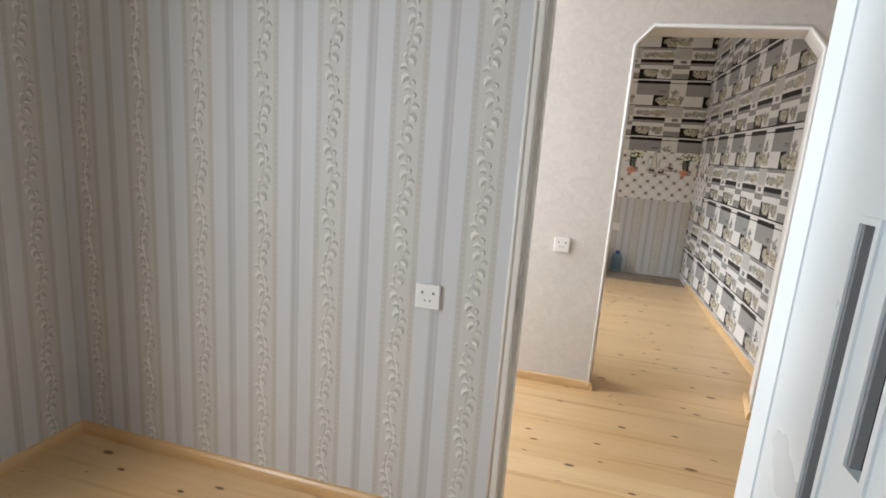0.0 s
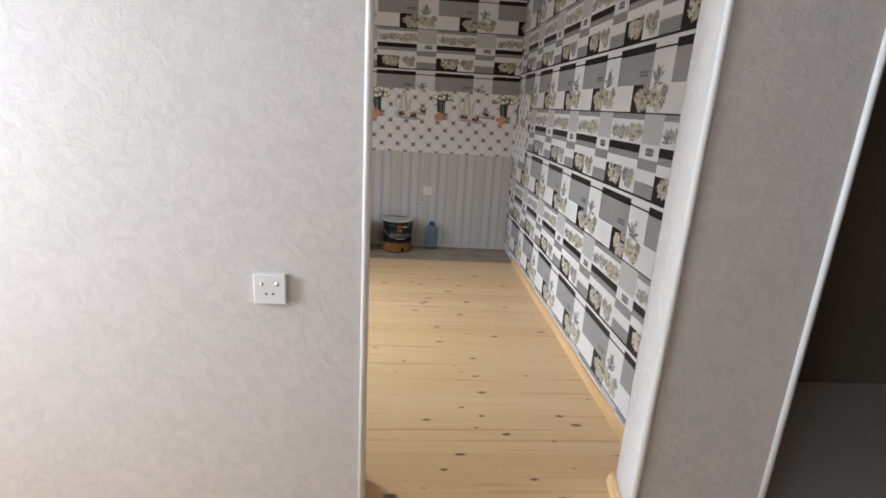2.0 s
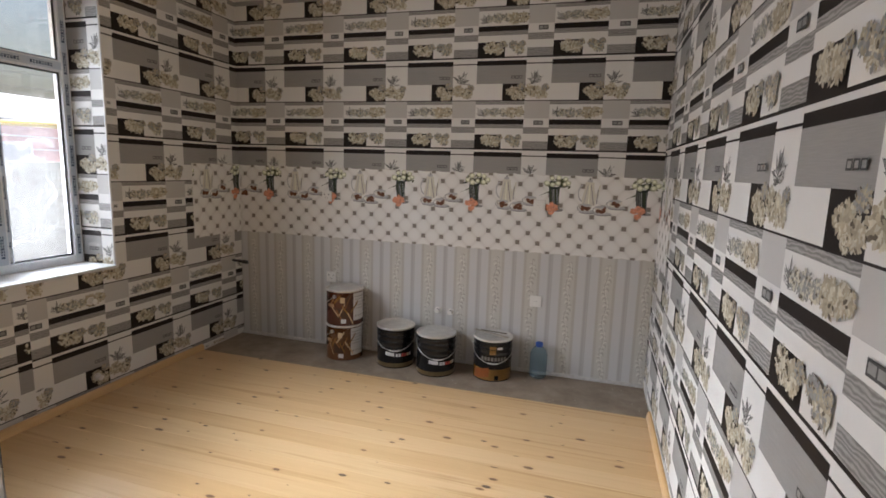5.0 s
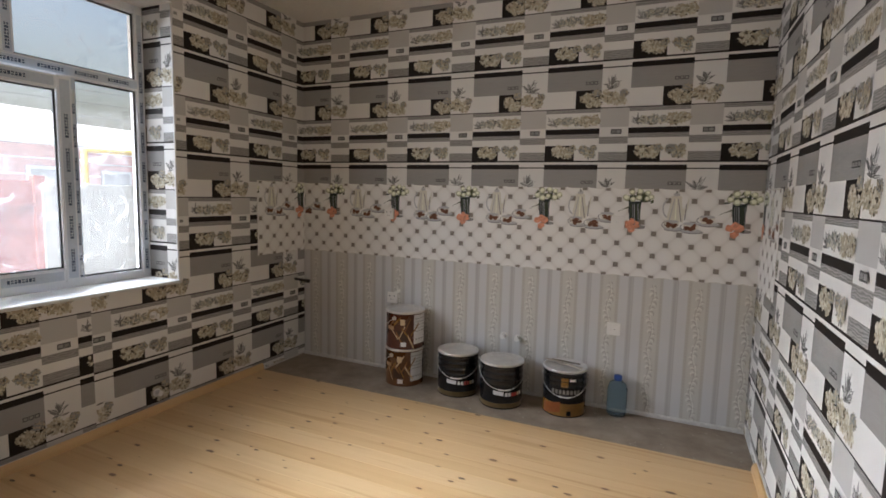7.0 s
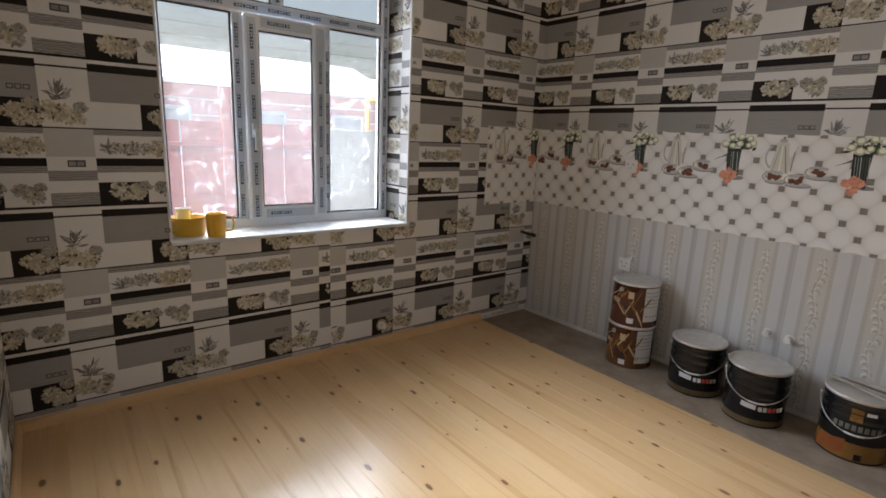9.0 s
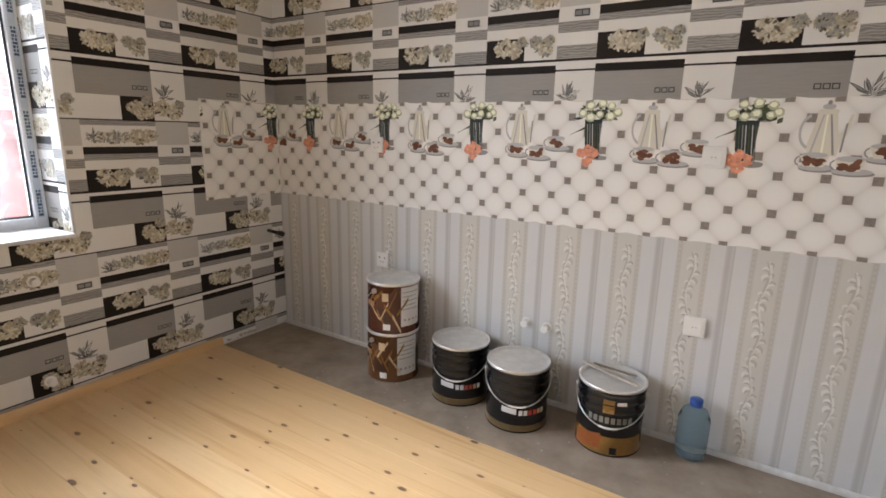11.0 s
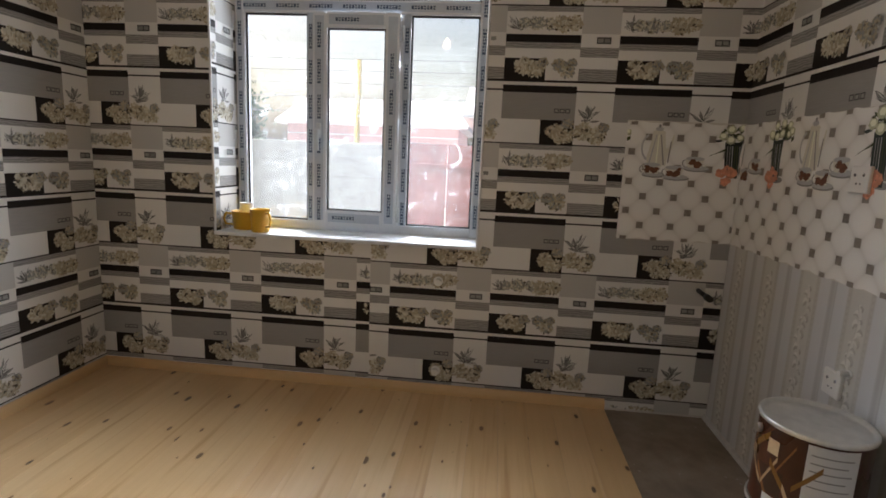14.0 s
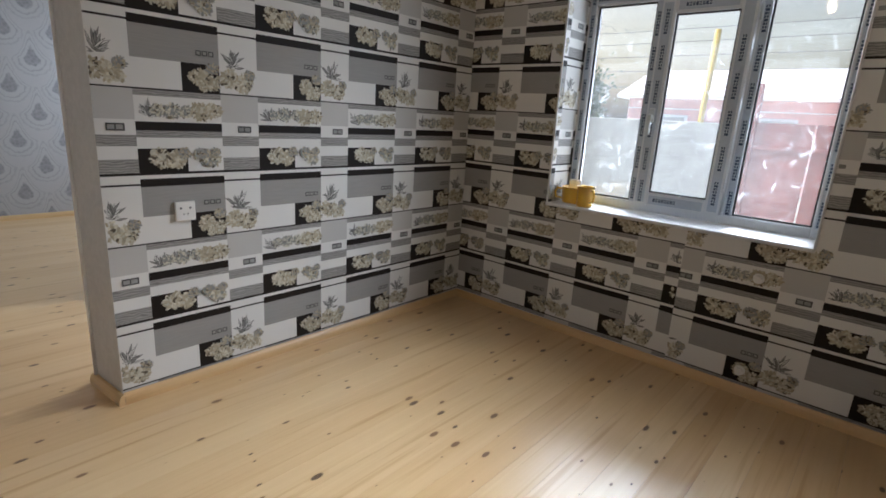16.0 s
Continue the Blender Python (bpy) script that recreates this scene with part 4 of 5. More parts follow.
def tufted_border(parent, onto, ua, ub, u_vase, name="tufted_border"):
    bm = bmesh.new()
    z0, z1 = 0.903, 1.478
    n = max(6, round((ub - ua) / 0.0359))
    for i in range(n):
        p, q = ua + (ub - ua) * i / n, ua + (ub - ua) * (i + 1) / n

        def top(u):
            return z1 - 0.010 * abs(math.sin(math.pi * (u - u_vase) / 0.1468))

        def low(u):
            return z0 + 0.010 * (1 - abs(math.cos(math.pi * (u - u_vase + 0.023) / 0.1468)))

        c = ((p, low(p)), (q, low(q)), (q, top(q)), (p, top(p)))
        quad(bm, [onto(u, z, 0.004) for u, z in c], 0, [(u - u_vase + 0.023, z - 0.905) for u, z in c])
    k0, k1 = math.floor((ua - u_vase) / 0.587) - 1, math.ceil((ub - u_vase) / 0.587) + 1
    for k in range(k0, k1):
        for i, (pts, mat) in enumerate(still_life(random.Random(31 + k % 2))):
            w = [(u_vase + 0.587 * k + x, 1.224 + y) for x, y in pts]
            if min(p[0] for p in w) < ua or max(p[0] for p in w) > ub or max(p[1] for p in w) > z1 - 0.002:
                continue
            quad(bm, [onto(x, y, 0.0043 + 0.000006 * i) for x, y in w], mat + 1)
    return part(name, bm, [tufted(), *STILL], parent, "white tufted-print border with printed vases and coffee pots", fix=False)


tufted_border(wall_north, on_north, W_X + 0.004, E_X - 0.004, 0.0675)
tufted_border(wall_west, on_west, 6.975, N_Y - 0.004, 7.47)
tufted_border(wall_east, on_east, -N_Y + 0.004, -6.985, -7.46)

# ---------------------------------------------------------------- skirtings and beads


def skirting(name, p, q, out, h=0.05, d=0.022, label="narrow pine skirting board", mat=None):
    """A rounded strip from p to q on the floor; out: the unit way into the room."""
    p, q, out = Vector(p), Vector(q), Vector(out)
    prof = [(0, 0), (d, 0), (d, h * 0.45), (d * 0.8, h * 0.75), (d * 0.45, h * 0.95), (0.0, h)]
    bm = bmesh.new()
    ends = []
    for e in (p, q):
        ends.append([bm.verts.new(e + out * a + Vector((0, 0, b))) for a, b in prof])
    n = len(prof)
    for i in range(n):
        bm.faces.new([ends[0][i], ends[0][(i + 1) % n], ends[1][(i + 1) % n], ends[1][i]])
    bm.faces.new(ends[0][::-1])
    bm.faces.new(ends[1])
    along = "x" if abs((q - p).x) > abs((q - p).y) else "y"
    return structure(name, bm, mat or (PINE_TRIM_X if along == "x" else PINE_TRIM_Y), label, "baseboard")


skirting("baseboard", (W_X + 0.004, S_Y, 0), (W_X + 0.004, 7.0, 0), (1, 0, 0))
skirting("baseboard", (E_X - 0.004, S_Y, 0), (E_X - 0.004, 7.0, 0), (-1, 0, 0))
skirting("baseboard", (W_X, S_Y + 0.004, 0), (AL_K, S_Y + 0.004, 0), (0, 1, 0))
skirting("baseboard", (AL_K + 0.002, S_Y + 0.026, 0), (AL_H + 0.002, H_Y - 0.022, 0), (1, 0, 0))
skirting("baseboard", (AR_K - 0.002, S_Y + 0.02, 0), (AR_H - 0.002, H_Y - 0.022, 0), (-1, 0, 0))
skirting("baseboard", (W_X, H_Y, 0), (AL_H, H_Y, 0), (0, -1, 0))
skirting("baseboard", (AR_H, H_Y, 0), (1.575, H_Y, 0), (0, -1, 0))
skirting("baseboard", (B_X, B_Y - 0.002, 0), (DOOR_L - 0.03, B_Y - 0.002, 0), (0, -1, 0))
skirting("baseboard", (B_X + 0.002, -0.25, 0), (B_X + 0.002, B_Y, 0), (1, 0, 0))
skirting("baseboard", (B_X, -0.247, 0), (1.72, -0.247, 0), (0, 1, 0))
MORTAR = plain("whitewashed_mortar", (0.58, 0.56, 0.54), 0.9, vary=0.2, grain=30, relief=0.4)
skirting("trim", (W_X, N_Y - 0.004, -0.012), (E_X, N_Y - 0.004, -0.012), (0, -1, 0), 0.022, 0.016, "uneven mortar fillet at the foot of the wall", MORTAR)


def bead(name, pts, r=0.007):
    bm = bmesh.new()
    tube(bm, pts, r, 8)
    return structure(name, bm, BEAD, "white plastic corner bead", "trim")


for y, prof in ((H_Y, front), (S_Y + 0.004, back)):
    s = -1 if y == H_Y else 1
    if s < 0:
        bead("trim", [(x, y + 0.003, max(z, 0.0)) for x, z in prof], 0.011)
bead("trim", [(1.575, H_Y, 0.0), (1.575, H_Y, 2.6)], 0.011)
for y in (WIN[0], WIN[1]):
    bead("trim", [(W_X + 0.002, y, WIN[2]), (W_X + 0.002, y, WIN[3])], 0.006)
bead("trim", [(W_X + 0.002, WIN[0], WIN[3]), (W_X + 0.002, WIN[1], WIN[3])], 0.006)

# ---------------------------------------------------------------- kitchen window
FX = -2.27
window = thing("window_1", (FX, (WIN[0] + WIN[1]) / 2, WIN[2]), "white plastic casement window with blue-grey protective film strips", "window")
window["kind"] = "structure"
TO_WIN = Matrix.Translation((-FX, -(WIN[0] + WIN[1]) / 2, -WIN[2]))


def win_part(name, bm, material, label="", parent=None):
    bmesh.ops.transform(bm, matrix=TO_WIN, verts=bm.verts[:])
    return part(name, bm, material, parent or window, label)


def bar_y(x0, x1, y0, y1, z0, z1, r=0.006):
    return soft_box((x0, y0, z0), (x1, y1, z1), r)


Y0, Y1, Z1, Z2 = WIN[0], WIN[1], WIN[2], WIN[3]
MU = ((5.285, 5.352), (5.795, 5.862))
TR = (2.005, 2.075)
F = 0.055
for a in ((Y0, Y0 + F, Z1, Z2), (Y1 - F, Y1, Z1, Z2), (Y0 + F, Y1 - F, Z1, Z1 + F), (Y0 + F, Y1 - F, Z2 - F, Z2)):
    win_part("window_frame", bar_y(FX - 0.06, FX + 0.01, *a), PVC)
for m in MU:
    win_part("mullion", bar_y(FX - 0.055, FX + 0.012, *m, Z1 + F, TR[0]), PVC)
win_part("transom", bar_y(FX - 0.055, FX + 0.014, Y0 + F, Y1 - F, *TR), PVC)
win_part("mullion", bar_y(FX - 0.055, FX + 0.012, 5.51, 5.575, TR[1], Z2 - F), PVC)
# opening sash
SA = (5.335, 5.812, 0.862, 2.0)
bm = bmesh.new()
for a in ((SA[0], SA[0] + 0.078, SA[2], SA[3]), (SA[1] - 0.078, SA[1], SA[2], SA[3]), (SA[0] + 0.078, SA[1] - 0.078, SA[2], SA[2] + 0.078), (SA[0] + 0.078, SA[1] - 0.078, SA[3] - 0.078, SA[3])):
    box(bm, (FX + 0.014, a[0], a[2]), (FX + 0.062, a[1], a[3]))
bmesh.ops.bevel(bm, geom=[e for e in bm.edges], offset=0.005, segments=2, affect="EDGES")
sash = win_part("sash", bm, PVC, "opening casement sash")
# panes with black gaskets
for y0, y1, z0, z1, x in ((Y0 + F, MU[0][0], Z1 + F, TR[0], FX - 0.02), (MU[1][1], Y1 - F, Z1 + F, TR[0], FX - 0.02), (SA[0] + 0.078, SA[1] - 0.078, SA[2] + 0.078, SA[3] - 0.078, FX + 0.03),
                          (Y0 + F, 5.51, TR[1], Z2 - F, FX - 0.02), (5.575, Y1 - F, TR[1], Z2 - F, FX - 0.02)):
    bm = bmesh.new()
    box(bm, (x - 0.003, y0 + 0.002, z0 + 0.002), (x + 0.003, y1 - 0.002, z1 - 0.002))
    pane = win_part("pane", bm, GLASS, "dusty clear glass")
    pane.visible_shadow = False
    bm = bmesh.new()
    g = 0.009
    for a in ((y0, y0 + g, z0, z1), (y1 - g, y1, z0, z1), (y0 + g, y1 - g, z0, z0 + g), (y0 + g, y1 - g, z1 - g, z1)):
        box(bm, (x + 0.003, a[0], a[2]), (x + 0.011, a[1], a[3]))
    win_part("gasket", bm, RUBBER)


# protective film with marks on every bar
def film(p, q, w, x, words=True):
    """A film strip from p to q (y, z) with rows of small ink blocks in groups."""
    (ya, za), (yb, zb) = p, q
    upright = abs(zb - za) > abs(yb - ya)
    bm = bmesh.new()
    if upright:
        box(bm, (x, ya - w / 2, za), (x + 0.0015, ya + w / 2, zb))
    else:
        box(bm, (x, ya, za - w / 2), (x + 0.0015, yb, za + w / 2))
    strip = win_part("film", bm, TAPE, "pale blue protective film")
    bm = bmesh.new()
    rng = random.Random(int(ya * 100 + za * 10))
    s, end = (za if upright else ya) + rng.uniform(0.0, 0.05), (zb if upright else yb)
    step, size = 0.0165, 0.019
    while s + 8 * step < end:
        for k in range(8):
            a, b = s + k * step, s + k * step + step * 0.74
            h0, h1 = -size / 2, size / 2
            holes = k % 3
            for lo, hi in (((h0, -size * 0.12), (size * 0.12, h1)) if holes == 1 else ((h0, h1),) if holes == 0 else ((h0, size * 0.05), (size * 0.22, h1))):
                if upright:
                    box(bm, (x + 0.0015, ya + lo, a), (x + 0.002, ya + hi, b))
                else:
                    box(bm, (x + 0.0015, a, za + lo), (x + 0.002, b, za + hi))
        s += 8 * step + 0.055
    if bm.faces:
        win_part("film_print", bm, TAPE_INK, "rows of dark blue marks")
    else:
        bm.free()


film((5.306, Z1 + F), (5.306, TR[0]), 0.036, FX + 0.0125)
film((5.842, Z1 + F), (5.842, TR[0]), 0.036, FX + 0.0125)
film((5.372, SA[2] + 0.02), (5.372, SA[3] - 0.02), 0.05, FX + 0.0625)
film((5.774, SA[2] + 0.02), (5.774, SA[3] - 0.02), 0.05, FX + 0.0625)
film((SA[0] + 0.09, SA[2] + 0.038), (SA[1] - 0.09, SA[2] + 0.038), 0.05, FX + 0.0625)
film((SA[0] + 0.09, SA[3] - 0.038), (SA[1] - 0.09, SA[3] - 0.038), 0.05, FX + 0.0625)
film((Y0 + F, 2.04), (Y1 - F, 2.04), 0.045, FX + 0.0145)
film((5.543, TR[1]), (5.543, Z2 - F), 0.04, FX + 0.0125)
film((Y0 + 0.028, Z1 + F), (Y0 + 0.028, Z2 - F), 0.03, FX + 0.0105)
film((Y1 - 0.028, Z1 + F), (Y1 - 0.028, Z2 - F), 0.03, FX + 0.0105)
# handle
bm = soft_box((FX + 0.062, 5.356, 1.34), (FX + 0.078, 5.386, 1.42), 0.005)
handle = win_part("handle", bm, WHITE_PAINT, "white lever handle")
bm = soft_box((FX + 0.078, 5.358, 1.36), (FX + 0.108, 5.384, 1.384), 0.005)
win_part("handle_neck", bm, WHITE_PAINT, parent=window)
bm = soft_box((FX + 0.094, 5.358, 1.27), (FX + 0.11, 5.384, 1.386), 0.006)
win_part("handle_lever", bm, WHITE_PAINT, parent=window)
for z in (0.93, 1.9):
    bm = bmesh.new()
    tube(bm, [(FX + 0.045, 5.826, z - 0.04), (FX + 0.045, 5.826, z + 0.04)], 0.008, 10)
    win_part("hinge", bm, WHITE_PAINT)

# papered reveals, head and the sill


def on_rev_r(u, z, d):
    return (u, WIN[1] - d, z)


def on_rev_l(u, z, d):
    return (-u, WIN[0] + d, z)


checked_paper(wall_west, on_rev_r, (FX + 0.01, W_X, WIN[2], WIN[3]), FX - 0.18, Z0 + 0.04, name="reveal_wallpaper", label="checked wallpaper on the window reveal")
checked_paper(wall_west, on_rev_l, (-W_X, -FX - 0.01, WIN[2], WIN[3]), -W_X - 0.3, Z0 + 0.04, name="reveal_wallpaper", label="checked wallpaper on the window reveal")
bm = bmesh.new()
quad(bm, [(FX, WIN[0], WIN[3] - 0.003), (W_X, WIN[0], WIN[3] - 0.003), (W_X, WIN[1], WIN[3] - 0.003), (FX, WIN[1], WIN[3] - 0.003)])
part("reveal_head", bm, PLASTER, wall_west, "white painted window head", fix=False)
bm = soft_box((FX + 0.0, WIN[0] + 0.002, WIN[2] - 0.016), (W_X + 0.024, WIN[1] - 0.002, WIN[2] + 0.004), 0.005)
SILLM = plain("worn_white_sill", (0.66, 0.66, 0.66), 0.4, vary=0.16, grain=14, relief=0.05, stain=7)
tagged(mesh_object("window_sill", bm, SILLM), "dusty white window sill with paint marks", "window sill", kind="structure")

# plain daylight openings of bedroom and hall
for w, mid, label, name in ((BWIN, 0.725, "plain white bedroom window frame", "window_2"), (HWIN, 3.3, "plain white hall window frame", "window_3")):
    bm = bmesh.new()
    for a in ((w[0], w[0] + 0.06, w[2], w[3]), (w[1] - 0.06, w[1], w[2], w[3]), (w[0] + 0.06, w[1] - 0.06, w[2], w[2] + 0.06), (w[0] + 0.06, w[1] - 0.06, w[3] - 0.06, w[3])):
        box(bm, (B_X - 0.24, a[0], a[2]), (B_X - 0.18, a[1], a[3]))
    tagged(mesh_object(name, bm, PVC), label, "window", kind="structure")

# ---------------------------------------------------------------- bedroom doorway and door
bm = bmesh.new()
for x0, x1, y0, y1 in ((DOOR_L - 0.03, DOOR_L, B_Y - 0.004, 2.625), (DOOR_L - 0.03, DOOR_L + 0.014, 2.625, 2.725)):
    box(bm, (x0, y0, 0.0), (x1, y1, DOOR_H))
bmesh.ops.bevel(bm, geom=[e for e in bm.edges], offset=0.003, segments=2, affect="EDGES")
frame_l = tagged(mesh_object("door_frame", bm, JAMB), "cream lacquered rebated door frame with strike plate", "door frame", kind="structure")
bm = bmesh.new()
tube(bm, [(DOOR_L - 0.028, B_Y - 0.003, 0.0), (DOOR_L - 0.028, B_Y - 0.003, DOOR_H)], 0.007, 8)
part("edge_bead", bm, JAMB, frame_l)
bm = soft_box((DOOR_L - 0.002, 2.575, 0.83), (DOOR_L + 0.0025, 2.598, 0.96), 0.001)
plate = part("strike_plate", bm, plain("brushed_strike_steel", (0.60, 0.55, 0.49), 0.4, 0.3), frame_l, "steel strike plate")
bm = bmesh.new()
box(bm, (DOOR_L + 0.002, 2.580, 0.845), (DOOR_L + 0.0032, 2.593, 0.882))
part("latch_hole", bm, HOLE, plate)
bm = bmesh.new()
box(bm, (DOOR_R - 0.028, 2.625, 0.0), (DOOR_R + 0.03, 2.76, DOOR_H))
box(bm, (DOOR_R, B_Y - 0.004, 0.0), (DOOR_R + 0.03, 2.625, DOOR_H))
box(bm, (DOOR_L, B_Y - 0.004, DOOR_H), (DOOR_R + 0.03, 2.745, DOOR_H + 0.03))
bmesh.ops.bevel(bm, geom=[e for e in bm.edges], offset=0.003, segments=2, affect="EDGES")
tagged(mesh_object("door_frame", bm, WHITE_PAINT), "white lacquered door frame on the hinge side", "door frame", kind="structure")

door = thing("door_1", (0.742, 2.60, 0.012), "white lacquered door standing open with narrow dark glazed slots", "door")
door["kind"] = "structure"
SLOTS = ((-0.335, -0.265, 0.12, 1.24), (-0.50, -0.43, 0.72, 1.9))
bm = bmesh.new()
for p, q, s, t in cut_rects((-0.80, 0.0, 0.0, 2.04), SLOTS):
    box(bm, (0.0, p, s), (0.04, q, t))
part("leaf", bm, WHITE_PAINT, door)
for a, b, c, d in SLOTS:
    bm = bmesh.new()
    w = 0.018
    for r in ((a - w, a, c - w, d + w), (b, b + w, c - w, d + w), (a, b, c - w, c), (a, b, d, d + w)):
        box(bm, (-0.007, r[0], r[2]), (0.001, r[1], r[3]))
    part("slot_moulding", bm, WHITE_PAINT, door)
    bm = bmesh.new()
    box(bm, (0.022, a, c), (0.026, b, d))
    part("slot_glass", bm, plain("smoked_slot_glass", (0.03, 0.022, 0.018), 0.12, vary=0.1, relief=0), door, "dark smoked glass")
    bm = bmesh.new()
    box(bm, (0.001, a, c), (0.022, a + 0.012, d))
    box(bm, (0.001, b - 0.012, c), (0.022, b, d))
    part("slot_lining", bm, plain("grey_slot_lining", (0.24, 0.245, 0.26), 0.45, vary=0.05), door, "grey slot lining")


# ---------------------------------------------------------------- sockets, stubs and the fuse box
def socket(at, facing, kind="double", label="white square wall socket", group="wall sockets"):
    """facing: degrees about z; 0 faces -y."""
    ob = thing("wall_socket", at, label, "socket", group, facing)
    bm = soft_box((-0.043, -0.014, -0.043), (0.043, 0.0, 0.043), 0.004, 3)
    part("plate", bm, SOCKET, ob)
    if kind == "double":
        for x in (-0.02, 0.02):
            bm = lathe(bmesh.new(), [(0.0, 0.0), (0.0052, 0.0), (0.005, 0.0015), (0.0, 0.002)], 14)
            for v in bm.verts:
                v.co = Vector((x + v.co.x, -0.014 - v.co.z, 0.014 + v.co.y))
            part("socket_ring", bm, plain("chrome_ring", (0.6, 0.6, 0.6), 0.2, 0.7, relief=0), ob)
        for x in (-0.009, 0.009):
            bm = bmesh.new()
            tube(bm, [(x, -0.0145, -0.013), (x, -0.012, -0.013)], 0.0032, 10)
            part("socket_hole", bm, HOLE, ob)
    else:
        bm = soft_box((-0.03, -0.018, -0.03), (0.03, -0.014, 0.03), 0.002)
        part("insert", bm, SOCKET, ob)
        for x in (-0.007, 0.007):
            bm = bmesh.new()
            box(bm, (x - 0.002, -0.0185, -0.0015), (x + 0.002, -0.0178, 0.0015))
            part("socket_hole", bm, HOLE, ob)
    return ob


socket((-0.348, B_Y - 0.002, 0.857), 0, label="white square socket on the striped bedroom wall")
socket((0.036, H_Y, 0.851), 0, label="white square socket on the plain hall wall")
socket((0.572, N_Y - 0.002, 0.544), 0, "blank", "white two-pin socket above the water bottle")
socket((-1.117, N_Y - 0.002, 0.578), 0, label="white socket behind the stacked brown cans")
socket((0.558, N_Y - 0.004, 1.25), 0, "blank", "white socket on the tufted border")
socket((-1.155, N_Y - 0.004, 1.245), 0, "double", "white socket on the tufted border")
socket((-0.054, S_Y + 0.002, 0.831), 180, label="white socket on the checked wallpaper")

box_at = thing("fuse_box", (-0.317, H_Y, 1.752), "glossy black fuse box with a row of four switches", "fuse box")
bm = bmesh.new()
fr = [bm.verts.new(p) for p in ((-0.085, 0, -0.07), (0.085, 0, -0.07), (0.085, 0, 0.07), (-0.085, 0, 0.07), (-0.08, -0.03, -0.066), (0.08, -0.03, -0.066), (0.08, -0.03, 0.052), (-0.08, -0.03, 0.052))]
for i in ((0, 1, 5, 4), (1, 2, 6, 5), (2, 3, 7, 6), (3, 0, 4, 7), (4, 5, 6, 7)):
    bm.faces.new([fr[j] for j in i])
bmesh.ops.bevel(bm, geom=bm.edges[:], offset=0.004, segments=2, affect="EDGES")
part("cover", bm, BLACK, box_at)
bm = soft_box((-0.062, -0.034, -0.028), (0.018, -0.03, 0.026), 0.001)
part("breaker_panel", bm, plain("grey_breaker_plastic", (0.50, 0.50, 0.48), 0.4), box_at, "pale grey breaker panel")
for k in range(4):
    bm = soft_box((-0.055 + k * 0.019, -0.042, -0.014), (-0.044 + k * 0.019, -0.034, 0.016), 0.002)
    part("breaker_switch", bm, BLACK, box_at)


def stub(at, facing, label, length=0.03, r=0.016, mat=None):
    """A capped pipe end; facing: the way out of the wall."""
    ob = thing("pipe_stub", at, label, "pipe stub", "pipe stubs")
    f = Vector(facing)
    bm = bmesh.new()
    tube(bm, [f * 0.0, f * 0.004], r * 1.5, 20)
    part("flange", bm, SOCKET if not mat else mat, ob)
    bm = bmesh.new()
    tube(bm, [f * 0.004, f * length, f * (length + 0.004)], r, 18)
    part("cap", bm, mat or SOCKET, ob)
    return ob


stub((-0.185, N_Y - 0.004, 0.395), (0, -1, 0), "white capped water pipe end low on the wall", 0.04, 0.017)
stub((-0.078, N_Y - 0.004, 0.39), (0, -1, 0), "white capped water pipe end low on the wall", 0.04, 0.017)
stub((W_X + 0.003, 6.095, 0.622), (1, 0, 0), "white capped heating pipe end under the window", 0.035, 0.017)
stub((W_X + 0.003, 6.10, 0.128), (1, 0, 0), "white capped heating pipe end above the skirting", 0.035, 0.017)
stub((-1.06, N_Y - 0.003, 0.635), (0, -1, 0), "thin white pipe end beside a socket", 0.03, 0.009)
ob = thing("gas_pipe", (W_X + 0.002, 7.40, 0.665), "dark iron gas pipe end sticking out of the corner", "pipe")
bm = bmesh.new()
tube(bm, [(0, 0, 0), (0.11, 0.0, -0.006)], 0.011, 14)
IRON = plain("dark_iron", (0.05, 0.045, 0.04), 0.55, 0.5, vary=0.3)
part("pipe", bm, IRON, ob)
bm = bmesh.new()
tube(bm, [(0.10, 0, -0.0055), (0.145, 0, -0.008)], 0.016, 8)
part("end_cap", bm, IRON, ob)

# ---------------------------------------------------------------- paint cans, pails and the bottle
BROWN = plain("brown_can_print", (0.070, 0.020, 0.010), 0.28, vary=0.35, grain=9, relief=0.03)
AMBER = plain("amber_can_print", (0.105, 0.040, 0.012), 0.28, vary=0.35, grain=11, relief=0.03)
LABEL_W = plain("white_can_label", (0.66, 0.66, 0.67), 0.35, vary=0.05, relief=0.02)
LABEL_T = plain("tan_can_print", (0.25, 0.11, 0.035), 0.3, vary=0.2, relief=0.02)
PALE_T = plain("pale_can_print", (0.55, 0.41, 0.25), 0.3, vary=0.15, relief=0.02)
NAVY = plain("black_pail_print", (0.008, 0.008, 0.009), 0.22, vary=0.3, relief=0.03)
RED = plain("red_label_mark", (0.45, 0.05, 0.04), 0.35, relief=0)
GOLD = plain("gold_can_print", (0.24, 0.125, 0.03), 0.28, 0.2, vary=0.2, relief=0.02)
DULL = plain("dull_bronze_band", (0.16, 0.11, 0.05), 0.3, 0.3, vary=0.2, relief=0.02)
GREYT = plain("grey_label_mark", (0.28, 0.28, 0.28), 0.4, relief=0)


